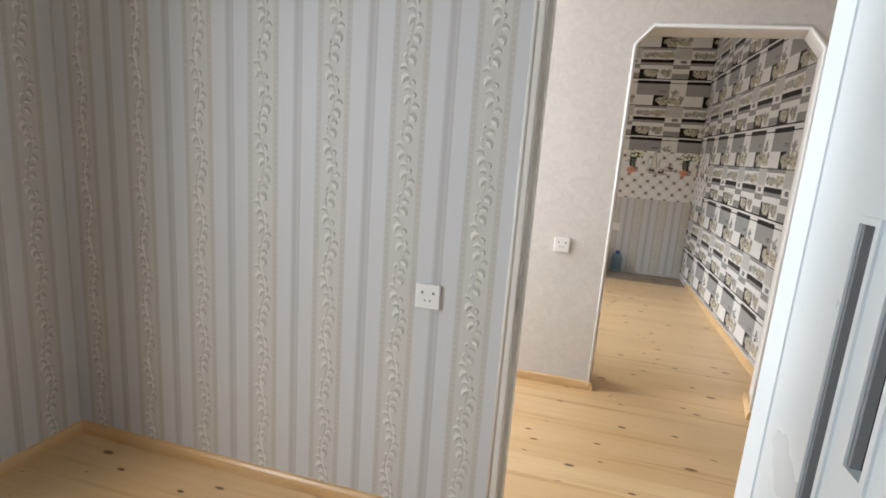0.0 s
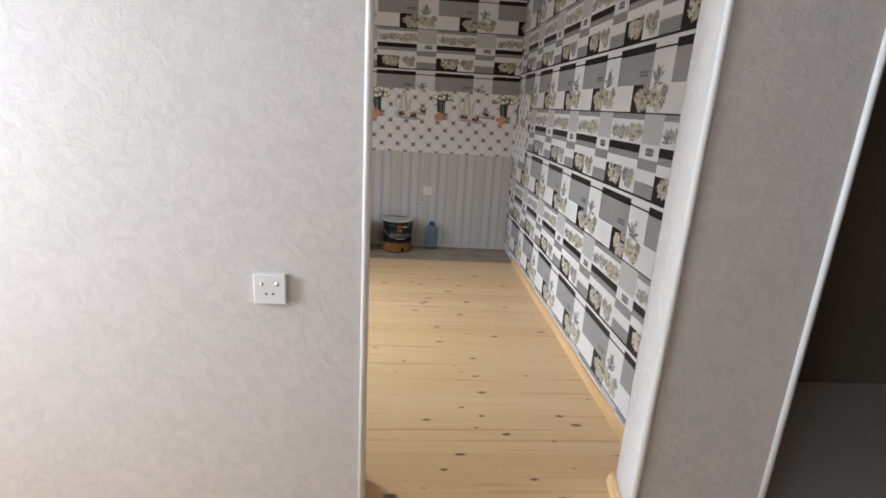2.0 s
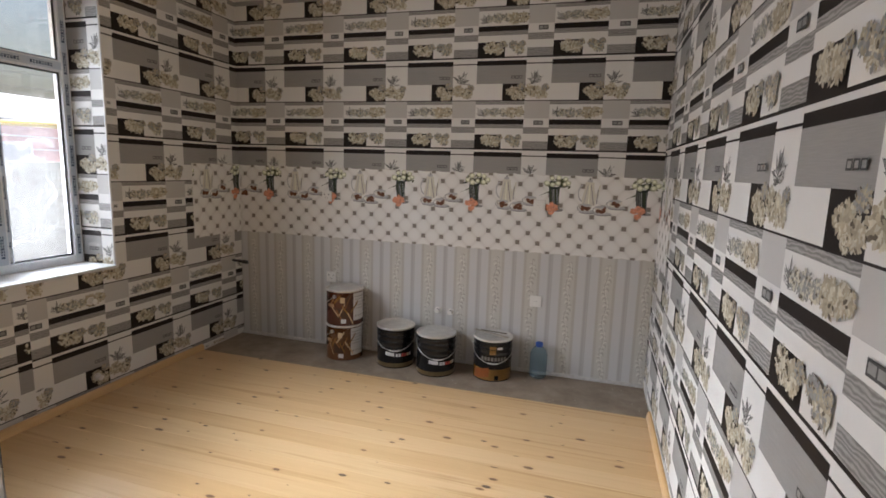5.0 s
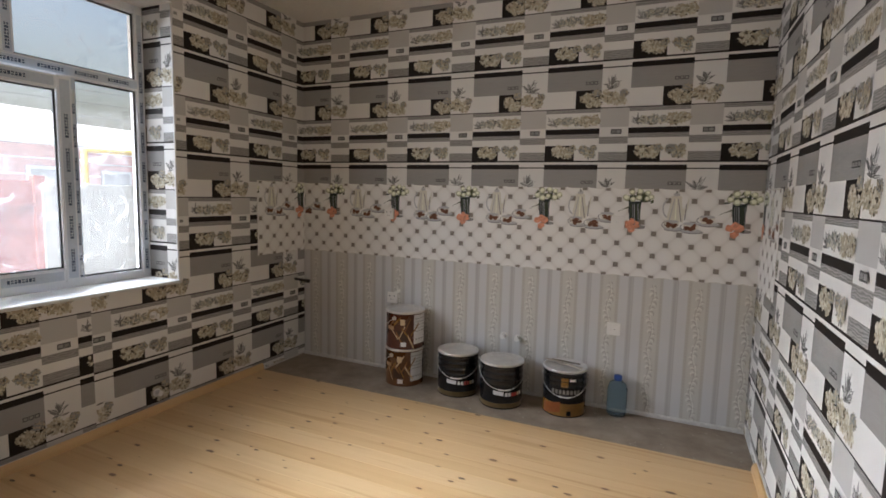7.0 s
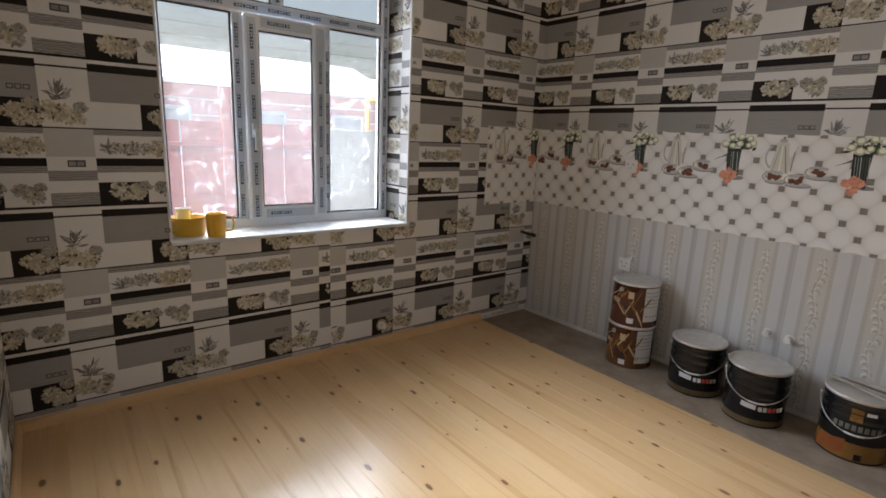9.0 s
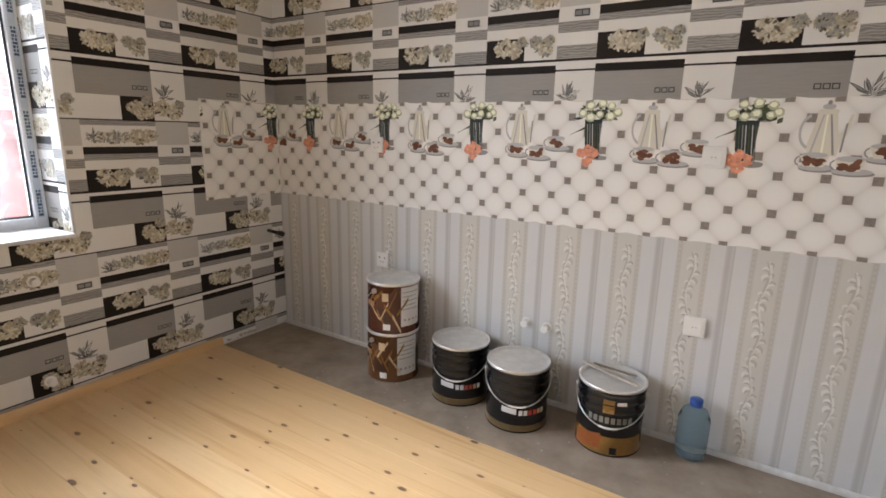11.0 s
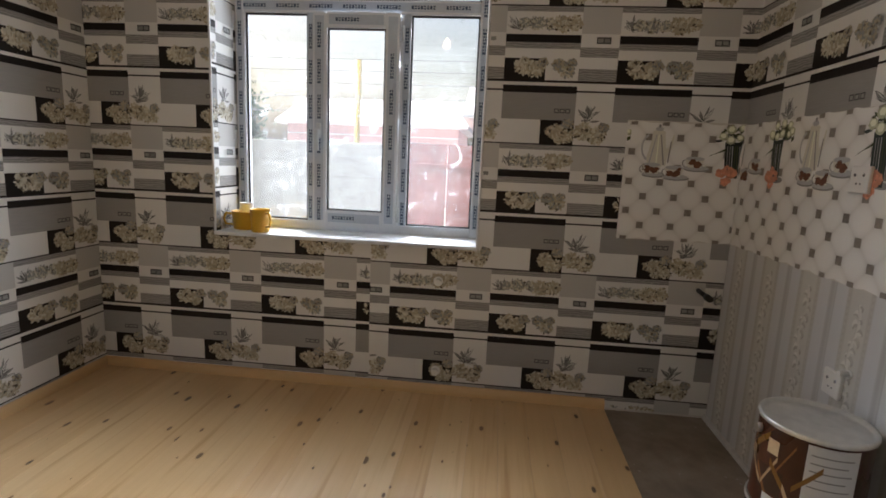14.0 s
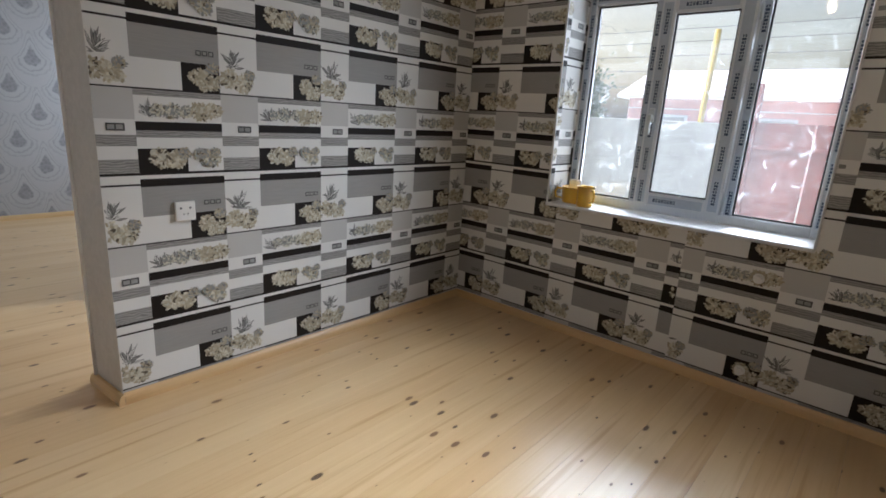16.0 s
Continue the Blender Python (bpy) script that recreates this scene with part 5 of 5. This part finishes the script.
def patch(r, a0, a1, z0, z1, lift=0.0008, n=None, skew=0.0):
    """A curved label on a can of radius r between two angles (degrees)."""
    bm = bmesh.new()
    n = n or max(2, int(abs(a1 - a0) / 5))
    rows = []
    for i in range(n + 1):
        a = radians(a0 + (a1 - a0) * i / n)
        dz = skew * i / n
        rows.append([bm.verts.new(((r + lift) * math.cos(a), (r + lift) * math.sin(a), z + dz)) for z in (z0, z1)])
    for p, q in zip(rows, rows[1:]):
        f = bm.faces.new([p[0], q[0], q[1], p[1]])
        f.smooth = True
    return bm


def can_shell(r, h, bead_at=()):
    prof = [(0, 0.003), (r - 0.004, 0.003), (r - 0.003, 0.0), (r, 0.0), (r + 0.002, 0.004), (r, 0.01)]
    for z in bead_at:
        prof += [(r, z - 0.005), (r + 0.003, z), (r, z + 0.005)]
    prof += [(r, h - 0.012), (r + 0.003, h - 0.008), (r + 0.003, h - 0.002), (r - 0.002, h), (r - 0.006, h - 0.006)]
    return lathe(bmesh.new(), prof, 48)


def can_lid(r, h):
    return lathe(bmesh.new(), [(r + 0.0035, h - 0.012), (r + 0.006, h - 0.006), (r + 0.005, h + 0.002), (r - 0.002, h + 0.004), (r - 0.006, h - 0.006), (r - 0.014, h - 0.009), (r - 0.03, h - 0.0065), (r * 0.6, h - 0.006), (0, h - 0.0065)], 48)


def bail(r, z, drop_angle, a_side):
    """A wire bail hinged on the can's sides and hanging down its front; returns wire, grip and ears."""
    sa = radians(a_side)
    side = Vector((math.cos(sa), math.sin(sa), 0))
    out = Vector((-math.sin(sa), math.cos(sa), 0))
    pts = []
    for k in range(25):
        th = math.pi * k / 24
        pts.append(side * ((r + 0.010) * math.cos(th)) + out * ((r + 0.012) * math.sin(th)) + Vector((0, 0, z - 0.105 * math.sin(th))))
    wire = tube(bmesh.new(), pts, 0.0024, 8)
    grip = tube(bmesh.new(), pts[10:15], 0.0045, 10)
    ears = []
    for s in (1, -1):
        c = side * (s * (r + 0.002)) + Vector((0, 0, z))
        ears.append(tube(bmesh.new(), [c, c + side * (s * 0.012)], 0.014, 14))
    return wire, grip, ears


def tin_can(at, h, rz, amber, label):
    r = 0.142
    ob = thing("paint_can", at, label, "paint can", "stacked brown cans", rz)
    part("body", can_shell(r, h), AMBER if amber else BROWN, ob)
    part("lid", can_lid(r, h), LID, ob, "dull tin lid")
    part("label_panel", patch(r, -43, 8, h * 0.14, h * 0.93), LABEL_W, ob, "white printed panel")
    for k in range(5):
        part("label_text", patch(r, -39, 2 - 5 * (k % 2), h * (0.82 - k * 0.085), h * (0.835 - k * 0.085), 0.0013), GREYT, ob, "rows of unreadable small print")
    for k in range(4):
        part("label_icon", patch(r, -37 + 11 * k, -32 + 11 * k, h * 0.25, h * 0.29, 0.0013), GREYT, ob)
    part("print_bowl", patch(r, -96, -62, h * 0.22, h * 0.5, 0.0009), plain("dark_bowl_print", (0.05, 0.02, 0.012), 0.3, relief=0), ob)
    rng = random.Random(int(at[2] * 10) + 3)
    for k in range(9):
        a, up = -124 + 9 * k, (-1) ** k
        z = h * rng.uniform(0.25, 0.62)
        part("print_plank", patch(r, a, a + rng.uniform(16, 26), z, z + rng.uniform(0.012, 0.024), 0.0012 + 0.0002 * k, skew=up * rng.uniform(0.05, 0.10)), (LABEL_T, PALE_T, GOLD)[k % 3], ob)
    part("print_badge", patch(r, -84, -70, h * 0.66, h * 0.82, 0.0028), PALE_T, ob)
    part("print_mark", patch(r, -130, -104, h * 0.52, h * 0.62, 0.0012), plain("dull_gold_text", (0.38, 0.24, 0.13), 0.35, relief=0), ob, "worn gold lettering band")
    part("print_foot", patch(r, -82, -66, h * 0.08, h * 0.2, 0.003), LABEL_W, ob)
    wire, grip, ears = bail(r, h * 0.84, 0, 78)
    b = part("bail", wire, STEEL, ob, "wire carrying handle")
    part("grip", grip, SOCKET, b, "white plastic grip")
    for e in ears:
        part("ear", e, STEEL, ob)
    return ob


tin_can((-0.910, 7.345, -0.012), 0.275, 0, True, "lower amber and brown tin of wood stain in a stack")
tin_can((-0.908, 7.347, 0.2675), 0.275, 7, False, "upper brown tin of wood stain with dented lid")


def pail(at, h, r, rz, label, front=False):
    ob = thing("paint_pail", at, label, "paint pail", "black paint pails", rz)
    part("body", can_shell(r, h, (h * 0.50, h * 0.64, h * 0.78, h * 0.90)), NAVY, ob)
    part("lid", can_lid(r, h), LID, ob, "grey tin lid")
    part("foot_band", patch(r, -180, 180, 0.004, h * (0.30 if front else 0.13), 0.0006, 48), GOLD if front else DULL, ob, "gold band round the foot")
    if front:
        part("foot_swirl", patch(r, -150, -95, 0.004, h * 0.24, 0.0012, skew=0.03), plain("orange_can_print", (0.26, 0.075, 0.02), 0.3, vary=0.2, relief=0.02), ob)
        part("foot_icon", patch(r, -78, -66, 0.012, 0.045, 0.0016), NAVY, ob)
        part("badge", patch(r, -95, -76, h * 0.66, h * 0.86, 0.0012), GOLD, ob, "gold square emblem")
        part("mark_block", patch(r, -72, -56, h * 0.78, h * 0.84, 0.0012), LABEL_W, ob)
        for k in range(8):
            part("name_bar", patch(r, -120 + 10 * k, -113 + 10 * k, h * 0.50, h * 0.60, 0.0012, 2), plain("silver_name_ink", (0.17, 0.16, 0.14), 0.3, relief=0), ob)
    else:
        part("label_strip", patch(r, -112, -84, h * 0.33, h * 0.42, 0.0012, skew=-0.006), LABEL_W, ob, "white label strip")
        for k in range(6):
            part("label_mark", patch(r, -80 + 9 * k, -73 + 9 * k, h * 0.30, h * 0.38, 0.0012, 2), (LABEL_W, LABEL_W, RED, RED, PALE_T, LABEL_W)[k], ob)
    wire, grip, ears = bail(r, h * 0.80, 0, 180 + 6)
    b = part("bail", wire, STEEL, ob, "wire carrying handle")
    part("grip", grip, SOCKET, b, "white plastic grip")
    for e in ears:
        part("ear", e, STEEL, ob)
    return ob


pail((-0.469, 7.345, -0.012), 0.308, 0.143, 12, "black paint pail with tin lid and wire handle")
pail((-0.125, 7.30, -0.012), 0.302, 0.144, 18, "black paint pail with tin lid, standing forward")
front_pail = pail((0.295, 7.365, -0.012), 0.305, 0.139, 6, "black and gold paint pail with a stirring stick on its lid", True)
ob = thing("stir_stick", (0.29, 7.375, 0.297), "paint-smeared flat stirring stick lying on a pail lid", "stick")
bm = soft_box((-0.16, -0.012, 0.0), (0.13, 0.012, 0.006), 0.002)
bmesh.ops.rotate(bm, verts=bm.verts[:], matrix=Matrix.Rotation(radians(-22), 3, "Z"))
part("blade", bm, plain("painted_stick", (0.42, 0.37, 0.31), 0.6, vary=0.3, grain=20), ob)
bm = soft_box((-0.10, 0.03, 0.0), (0.10, 0.05, 0.005), 0.002)
bmesh.ops.rotate(bm, verts=bm.verts[:], matrix=Matrix.Rotation(radians(-8), 3, "Z"))
ob2 = thing("stir_stick", (0.28, 7.385, 0.297), "second thin stirring stick on the same lid", "stick")
part("blade", bm, plain("dark_painted_stick", (0.16, 0.13, 0.10), 0.6, vary=0.3, grain=20), ob2)

ob = thing("water_bottle", (0.625, 7.45, -0.012), "clear blue five-litre plastic water bottle with blue cap", "bottle")
bm = bmesh.new()
prof = [(0, 0.004), (0.05, 0.0), (0.06, 0.008)]
for k in range(6):
    z = 0.02 + k * 0.028
    prof += [(0.062, z), (0.064, z + 0.012), (0.0615, z + 0.022)]
prof += [(0.060, 0.188), (0.050, 0.212), (0.032, 0.228), (0.021, 0.234), (0.020, 0.245)]
lathe(bm, prof, 32)
part("body", bm, clear_plastic("blue_clear_plastic", (0.58, 0.75, 0.86)), ob)
bm = lathe(bmesh.new(), [(0.025, 0.234), (0.026, 0.236), (0.026, 0.262), (0.023, 0.266), (0, 0.266)], 28)
part("cap", bm, plain("blue_cap_plastic", (0.02, 0.07, 0.30), 0.35, relief=0.02), ob, "dark blue screw cap")


# yellow jugs and a roll on the sill
YEL = plain("yellow_plastic", (0.72, 0.42, 0.03), 0.35, vary=0.06, relief=0.02)


def jug(at, r, h, rz, label, spout=True):
    ob = thing("measuring_jug", at, label, "jug", "yellow jugs", rz)
    bm = lathe(bmesh.new(), [(0, 0.004), (r * 0.86, 0.0), (r * 0.9, 0.006), (r, h), (r + 0.004, h + 0.002), (r - 0.003, h), (r * 0.88, 0.01), (0, 0.009)], 32)
    part("body", bm, YEL, ob)
    bm = bmesh.new()
    pts = [(r * 0.97, 0, h * 0.86), (r + 0.028, 0, h * 0.9), (r + 0.04, 0, h * 0.6), (r + 0.03, 0, h * 0.3), (r * 0.92, 0, h * 0.25)]
    tube(bm, pts, 0.006, 8)
    part("handle", bm, YEL, ob)
    for k in range(5):
        part("scale_mark", patch(r * (0.9 + 0.02 * k), -95, -78 - 4 * (k % 2), h * (0.2 + 0.13 * k), h * (0.2 + 0.13 * k) + 0.002, 0.004), plain("faded_scale_mark", (0.45, 0.26, 0.03), 0.4, relief=0), ob)
    return ob


jug((-2.145, 4.985, WIN[2] + 0.004), 0.088, 0.098, -60, "short yellow plastic tub on the window sill")
jug((-2.05, 5.10, WIN[2] + 0.004), 0.052, 0.122, 60, "yellow plastic measuring jug with a handle")
ob = thing("plastic_cup", (-2.165, 4.965, WIN[2] + 0.0135), "white plastic cup standing in a yellow tub", "cup")
bm = lathe(bmesh.new(), [(0, 0.0), (0.028, 0.0), (0.037, 0.132), (0.039, 0.134), (0.035, 0.130), (0.0, 0.12)], 24)
part("body", bm, SOCKET, ob)

# ---------------------------------------------------------------- hanging bulb
BX, BY = -0.39, 5.85
ob = thing("pendant_bulb", (BX, BY, CEIL), "bare glowing bulb hanging on a wire from the ceiling", "lamp")
bm = bmesh.new()
tube(bm, [(0, 0, 0), (0.004, 0, -0.2), (0, 0.002, -0.41)], 0.003, 8)
part("wire", bm, plain("white_flex", (0.6, 0.58, 0.55), 0.5), ob)
bm = lathe(bmesh.new(), [(0, -0.40), (0.012, -0.40), (0.018, -0.415), (0.019, -0.455), (0.0, -0.456)], 20)
part("holder", bm, plain("brown_bulb_holder", (0.10, 0.07, 0.05), 0.4), ob, "brown bulb holder")
bm = lathe(bmesh.new(), [(0.012, -0.455), (0.014, -0.465), (0.026, -0.49), (0.03, -0.51), (0.026, -0.532), (0.014, -0.545), (0, -0.548)], 24)
part("bulb", bm, glow("warm_bulb_glass", (1.0, 0.74, 0.46), 55.0), ob, "warm lit bulb")

# ---------------------------------------------------------------- outdoors
bm = bmesh.new()
box(bm, (-400, -300, -0.5), (400, 300, -0.35))
tagged(mesh_object("ground", bm, plain("yard_concrete", (0.34, 0.33, 0.31), 0.9, vary=0.15, grain=20)), "pale concrete yard outside the window", "ground", kind="structure")
FENCE_X = -6.0
fence = thing("metal_gate", (FENCE_X, 6.35, -0.35), "faded red sheet-metal gate with streaks", "gate")
REDM = plain("faded_red_metal", (0.34, 0.105, 0.085), 0.5, vary=0.3, grain=7, relief=0.05, stain=1.5)
for k in range(4):
    y0, y1 = -1.25 + 0.625 * k, -1.25 + 0.625 * (k + 1)
    part("gate_sheet", soft_box((-0.01, y0 + 0.01, 0.05), (0.01, y1 - 0.01, 1.80), 0.003), REDM, fence)
for y, top in ((-1.25, 2.22), (-0.10, 2.22), (1.25, 1.86)):
    part("post", soft_box((-0.05, y - 0.06, 0.0), (0.05, y + 0.06, top), 0.006), REDM, fence)
part("rail", soft_box((0.01, -1.25, 0.3), (0.04, 1.25, 0.35), 0.004), REDM, fence)
part("rail", soft_box((0.01, -1.25, 1.5), (0.04, 1.25, 1.55), 0.004), REDM, fence)
WALLC = plain("yard_wall_render", (0.36, 0.37, 0.335), 0.9, vary=0.16, grain=8, stain=1.2)
for y0, y1 in ((-6.0, 5.09), (7.61, 16.0)):
    bm = soft_box((FENCE_X - 0.1, y0, -0.36), (FENCE_X + 0.08, y1, 1.42), 0.01)
    w = tagged(mesh_object("yard_wall", bm, WALLC), "grey rendered concrete yard wall", "wall")
ob = thing("gas_pole", (-8.2, 3.9, -0.35), "yellow painted gas pipe standing behind the yard wall", "pole")
YP = plain("yellow_pipe_paint", (0.62, 0.42, 0.05), 0.45, vary=0.1)
bm = bmesh.new()
tube(bm, [(0, 0, 0), (0, 0.02, 1.6), (0, 0.05, 3.2)], 0.045, 12)
part("pipe", bm, YP, ob)
ob = thing("gas_pole", (-8.4, 9.6, -0.35), "yellow painted gas pipe above the grey wall", "pole")
bm = bmesh.new()
tube(bm, [(0, 0, 0), (0, 0, 2.35), (0, 1.8, 2.4)], 0.06, 12)
part("pipe", bm, YP, ob)
HW = plain("pink_house_render", (0.72, 0.45, 0.43), 0.85, vary=0.12, grain=10)
RW = plain("white_roof_sheet", (0.84, 0.84, 0.85), 0.5, vary=0.06)


def far_house(at, w, d, h, label):
    ob = thing("house", at, label, "house", "houses beyond the wall")
    part("wall", soft_box((-d, -w / 2, 0), (0, w / 2, h), 0.02), HW, ob)
    bm = bmesh.new()
    pr = [(0.35, h - 0.05), (0.35, h + 0.05), (-d / 2, h + 1.1), (-d - 0.35, h + 0.05), (-d - 0.35, h - 0.05)]
    ends = [[bm.verts.new((x, y, z)) for x, z in pr] for y in (-w / 2 - 0.3, w / 2 + 0.3)]
    for i in range(5):
        bm.faces.new([ends[0][i], ends[0][(i + 1) % 5], ends[1][(i + 1) % 5], ends[1][i]])
    bm.faces.new(ends[0][::-1])
    bm.faces.new(ends[1])
    part("roof", bm, RW, ob, "white sheet roof")
    for k in range(5):
        part("siding_strip", soft_box((0.0, -w / 2, h * (0.3 + 0.14 * k)), (0.015, w / 2, h * (0.3 + 0.14 * k) + 0.035), 0.004), RW, ob)
    n = max(2, int(w / 2.2))
    for k in range(n):
        y = -w / 2 + w * (k + 0.5) / n
        win = part("window", soft_box((0.0, y - 0.5, h * 0.38), (0.05, y + 0.5, h * 0.8), 0.01), PVC, ob)
        part("pane", soft_box((0.05, y - 0.42, h * 0.42), (0.055, y + 0.42, h * 0.77), 0.002), plain("far_window_glass", (0.45, 0.48, 0.5), 0.1, relief=0), win)
    return ob


far_house((-13.0, 9.2, -0.35), 7.0, 5.0, 2.75, "low pinkish house with a white sheet roof")
far_house((-17.0, 2.0, -0.35), 6.0, 5.0, 2.7, "low reddish house with a pale roof")
far_house((-16.0, 17.5, -0.35), 7.0, 5.0, 2.8, "low pink house farther along the lane")


def tree(at, h, spread, seed, label):
    rng = random.Random(seed)
    ob = thing("tree", at, label, "tree")
    bm = bmesh.new()
    tips = []
    lathe(bm, [(0.0, 0.0), (0.11, 0.0), (0.085, h * 0.25), (0.06, h * 0.5), (0.0, h * 0.95)], 10)
    for k in range(14):
        z = h * rng.uniform(0.28, 0.9)
        a = rng.uniform(0, 2 * math.pi)
        l = spread * rng.uniform(0.4, 1.0) * (1.1 - z / h * 0.6)
        e = Vector((l * math.cos(a), l * math.sin(a), z + l * rng.uniform(0.3, 0.9)))
        tube(bm, [(0, 0, z), tuple(Vector((0, 0, z)).lerp(e, 0.5) + Vector((0, 0, 0.05))), tuple(e)], 0.018, 6)
        tips += [Vector((0, 0, z)).lerp(e, f) for f in (0.5, 0.75, 1.0)]
    part("trunk", bm, plain("bark", (0.14, 0.10, 0.07), 0.9, vary=0.3), ob)
    verts, faces = [], []
    for c in tips:
        for _ in range(60):
            p = c + Vector((rng.gauss(0, 0.2), rng.gauss(0, 0.2), rng.gauss(0, 0.2)))
            n = Vector((rng.uniform(-1, 1), rng.uniform(-1, 1), rng.uniform(-0.3, 1))).normalized()
            u = n.orthogonal().normalized() * 0.05
            w = n.cross(u).normalized() * 0.028
            i = len(verts)
            verts += [p - u, p + w, p + u, p - w]
            faces.append((i, i + 1, i + 2, i + 3))
    me = bpy.data.meshes.new("crown")
    me.from_pydata([tuple(v) for v in verts], [], faces)
    me.materials.append(plain("green_leaves", (0.12, 0.18, 0.09), 0.6, vary=0.4, grain=8))
    cr = new("crown", me)
    cr.parent = ob
    return ob


tree((-9.5, 1.2, -0.35), 2.9, 0.35, 5, "slim green tree behind the grey yard wall")
tree((-12.0, -0.6, -0.35), 2.7, 0.6, 8, "small green tree farther behind the wall")
ob = thing("overhead_wires", (-9.0, 5.0, 3.0), "thin dark overhead wires across the yard", "wires")
for k in range(5):
    bm = bmesh.new()
    z = -0.9 + 0.33 * k
    tube(bm, [(-0.5 * k, -12, z + 0.2), (-0.5 * k, -4, z - 0.05), (-0.5 * k, 4, z - 0.02), (-0.5 * k, 14, z + 0.3)], 0.006, 6)
    part("wire", bm, plain("wire_grey", (0.22, 0.22, 0.22), 0.6), ob)

# ---------------------------------------------------------------- floor boards, last
BOARD = 0.139
board_meshes = {}


def board(x0, x1, y, w, name="board"):
    key = (round(x1 - x0, 3), round(w, 3))
    if key not in board_meshes:
        bm = bmesh.new()
        hw, L, c = w / 2 - 0.0002, x1 - x0, 0.0006
        prof = [(-hw, -0.03), (-hw, -c), (-hw + c, 0.0), (hw - c, 0.0), (hw, -c), (hw, -0.03)]
        ends = [[bm.verts.new((x, a, b)) for a, b in prof] for x in (0, L)]
        for i in range(6):
            bm.faces.new([ends[0][i], ends[0][(i + 1) % 6], ends[1][(i + 1) % 6], ends[1][i]])
        bm.faces.new(ends[0][::-1])
        bm.faces.new(ends[1])
        bmesh.ops.recalc_face_normals(bm, faces=bm.faces[:])
        me = bpy.data.meshes.new("board")
        bm.to_mesh(me)
        bm.free()
        me.materials.append(PINE)
        board_meshes[key] = me
    ob = new(name, board_meshes[key])
    ob.location = (x0, y, 0)
    ob.parent = floor
    return ob


y = 7.0
while y > -0.25:
    y -= BOARD
    if y > S_Y - BOARD:
        board(W_X, E_X, y + BOARD / 2, BOARD)
    elif y > 2.72 - BOARD:
        board(B_X, 4.0, y + BOARD / 2, BOARD)
    else:
        board(B_X, 1.72, y + BOARD / 2, BOARD)
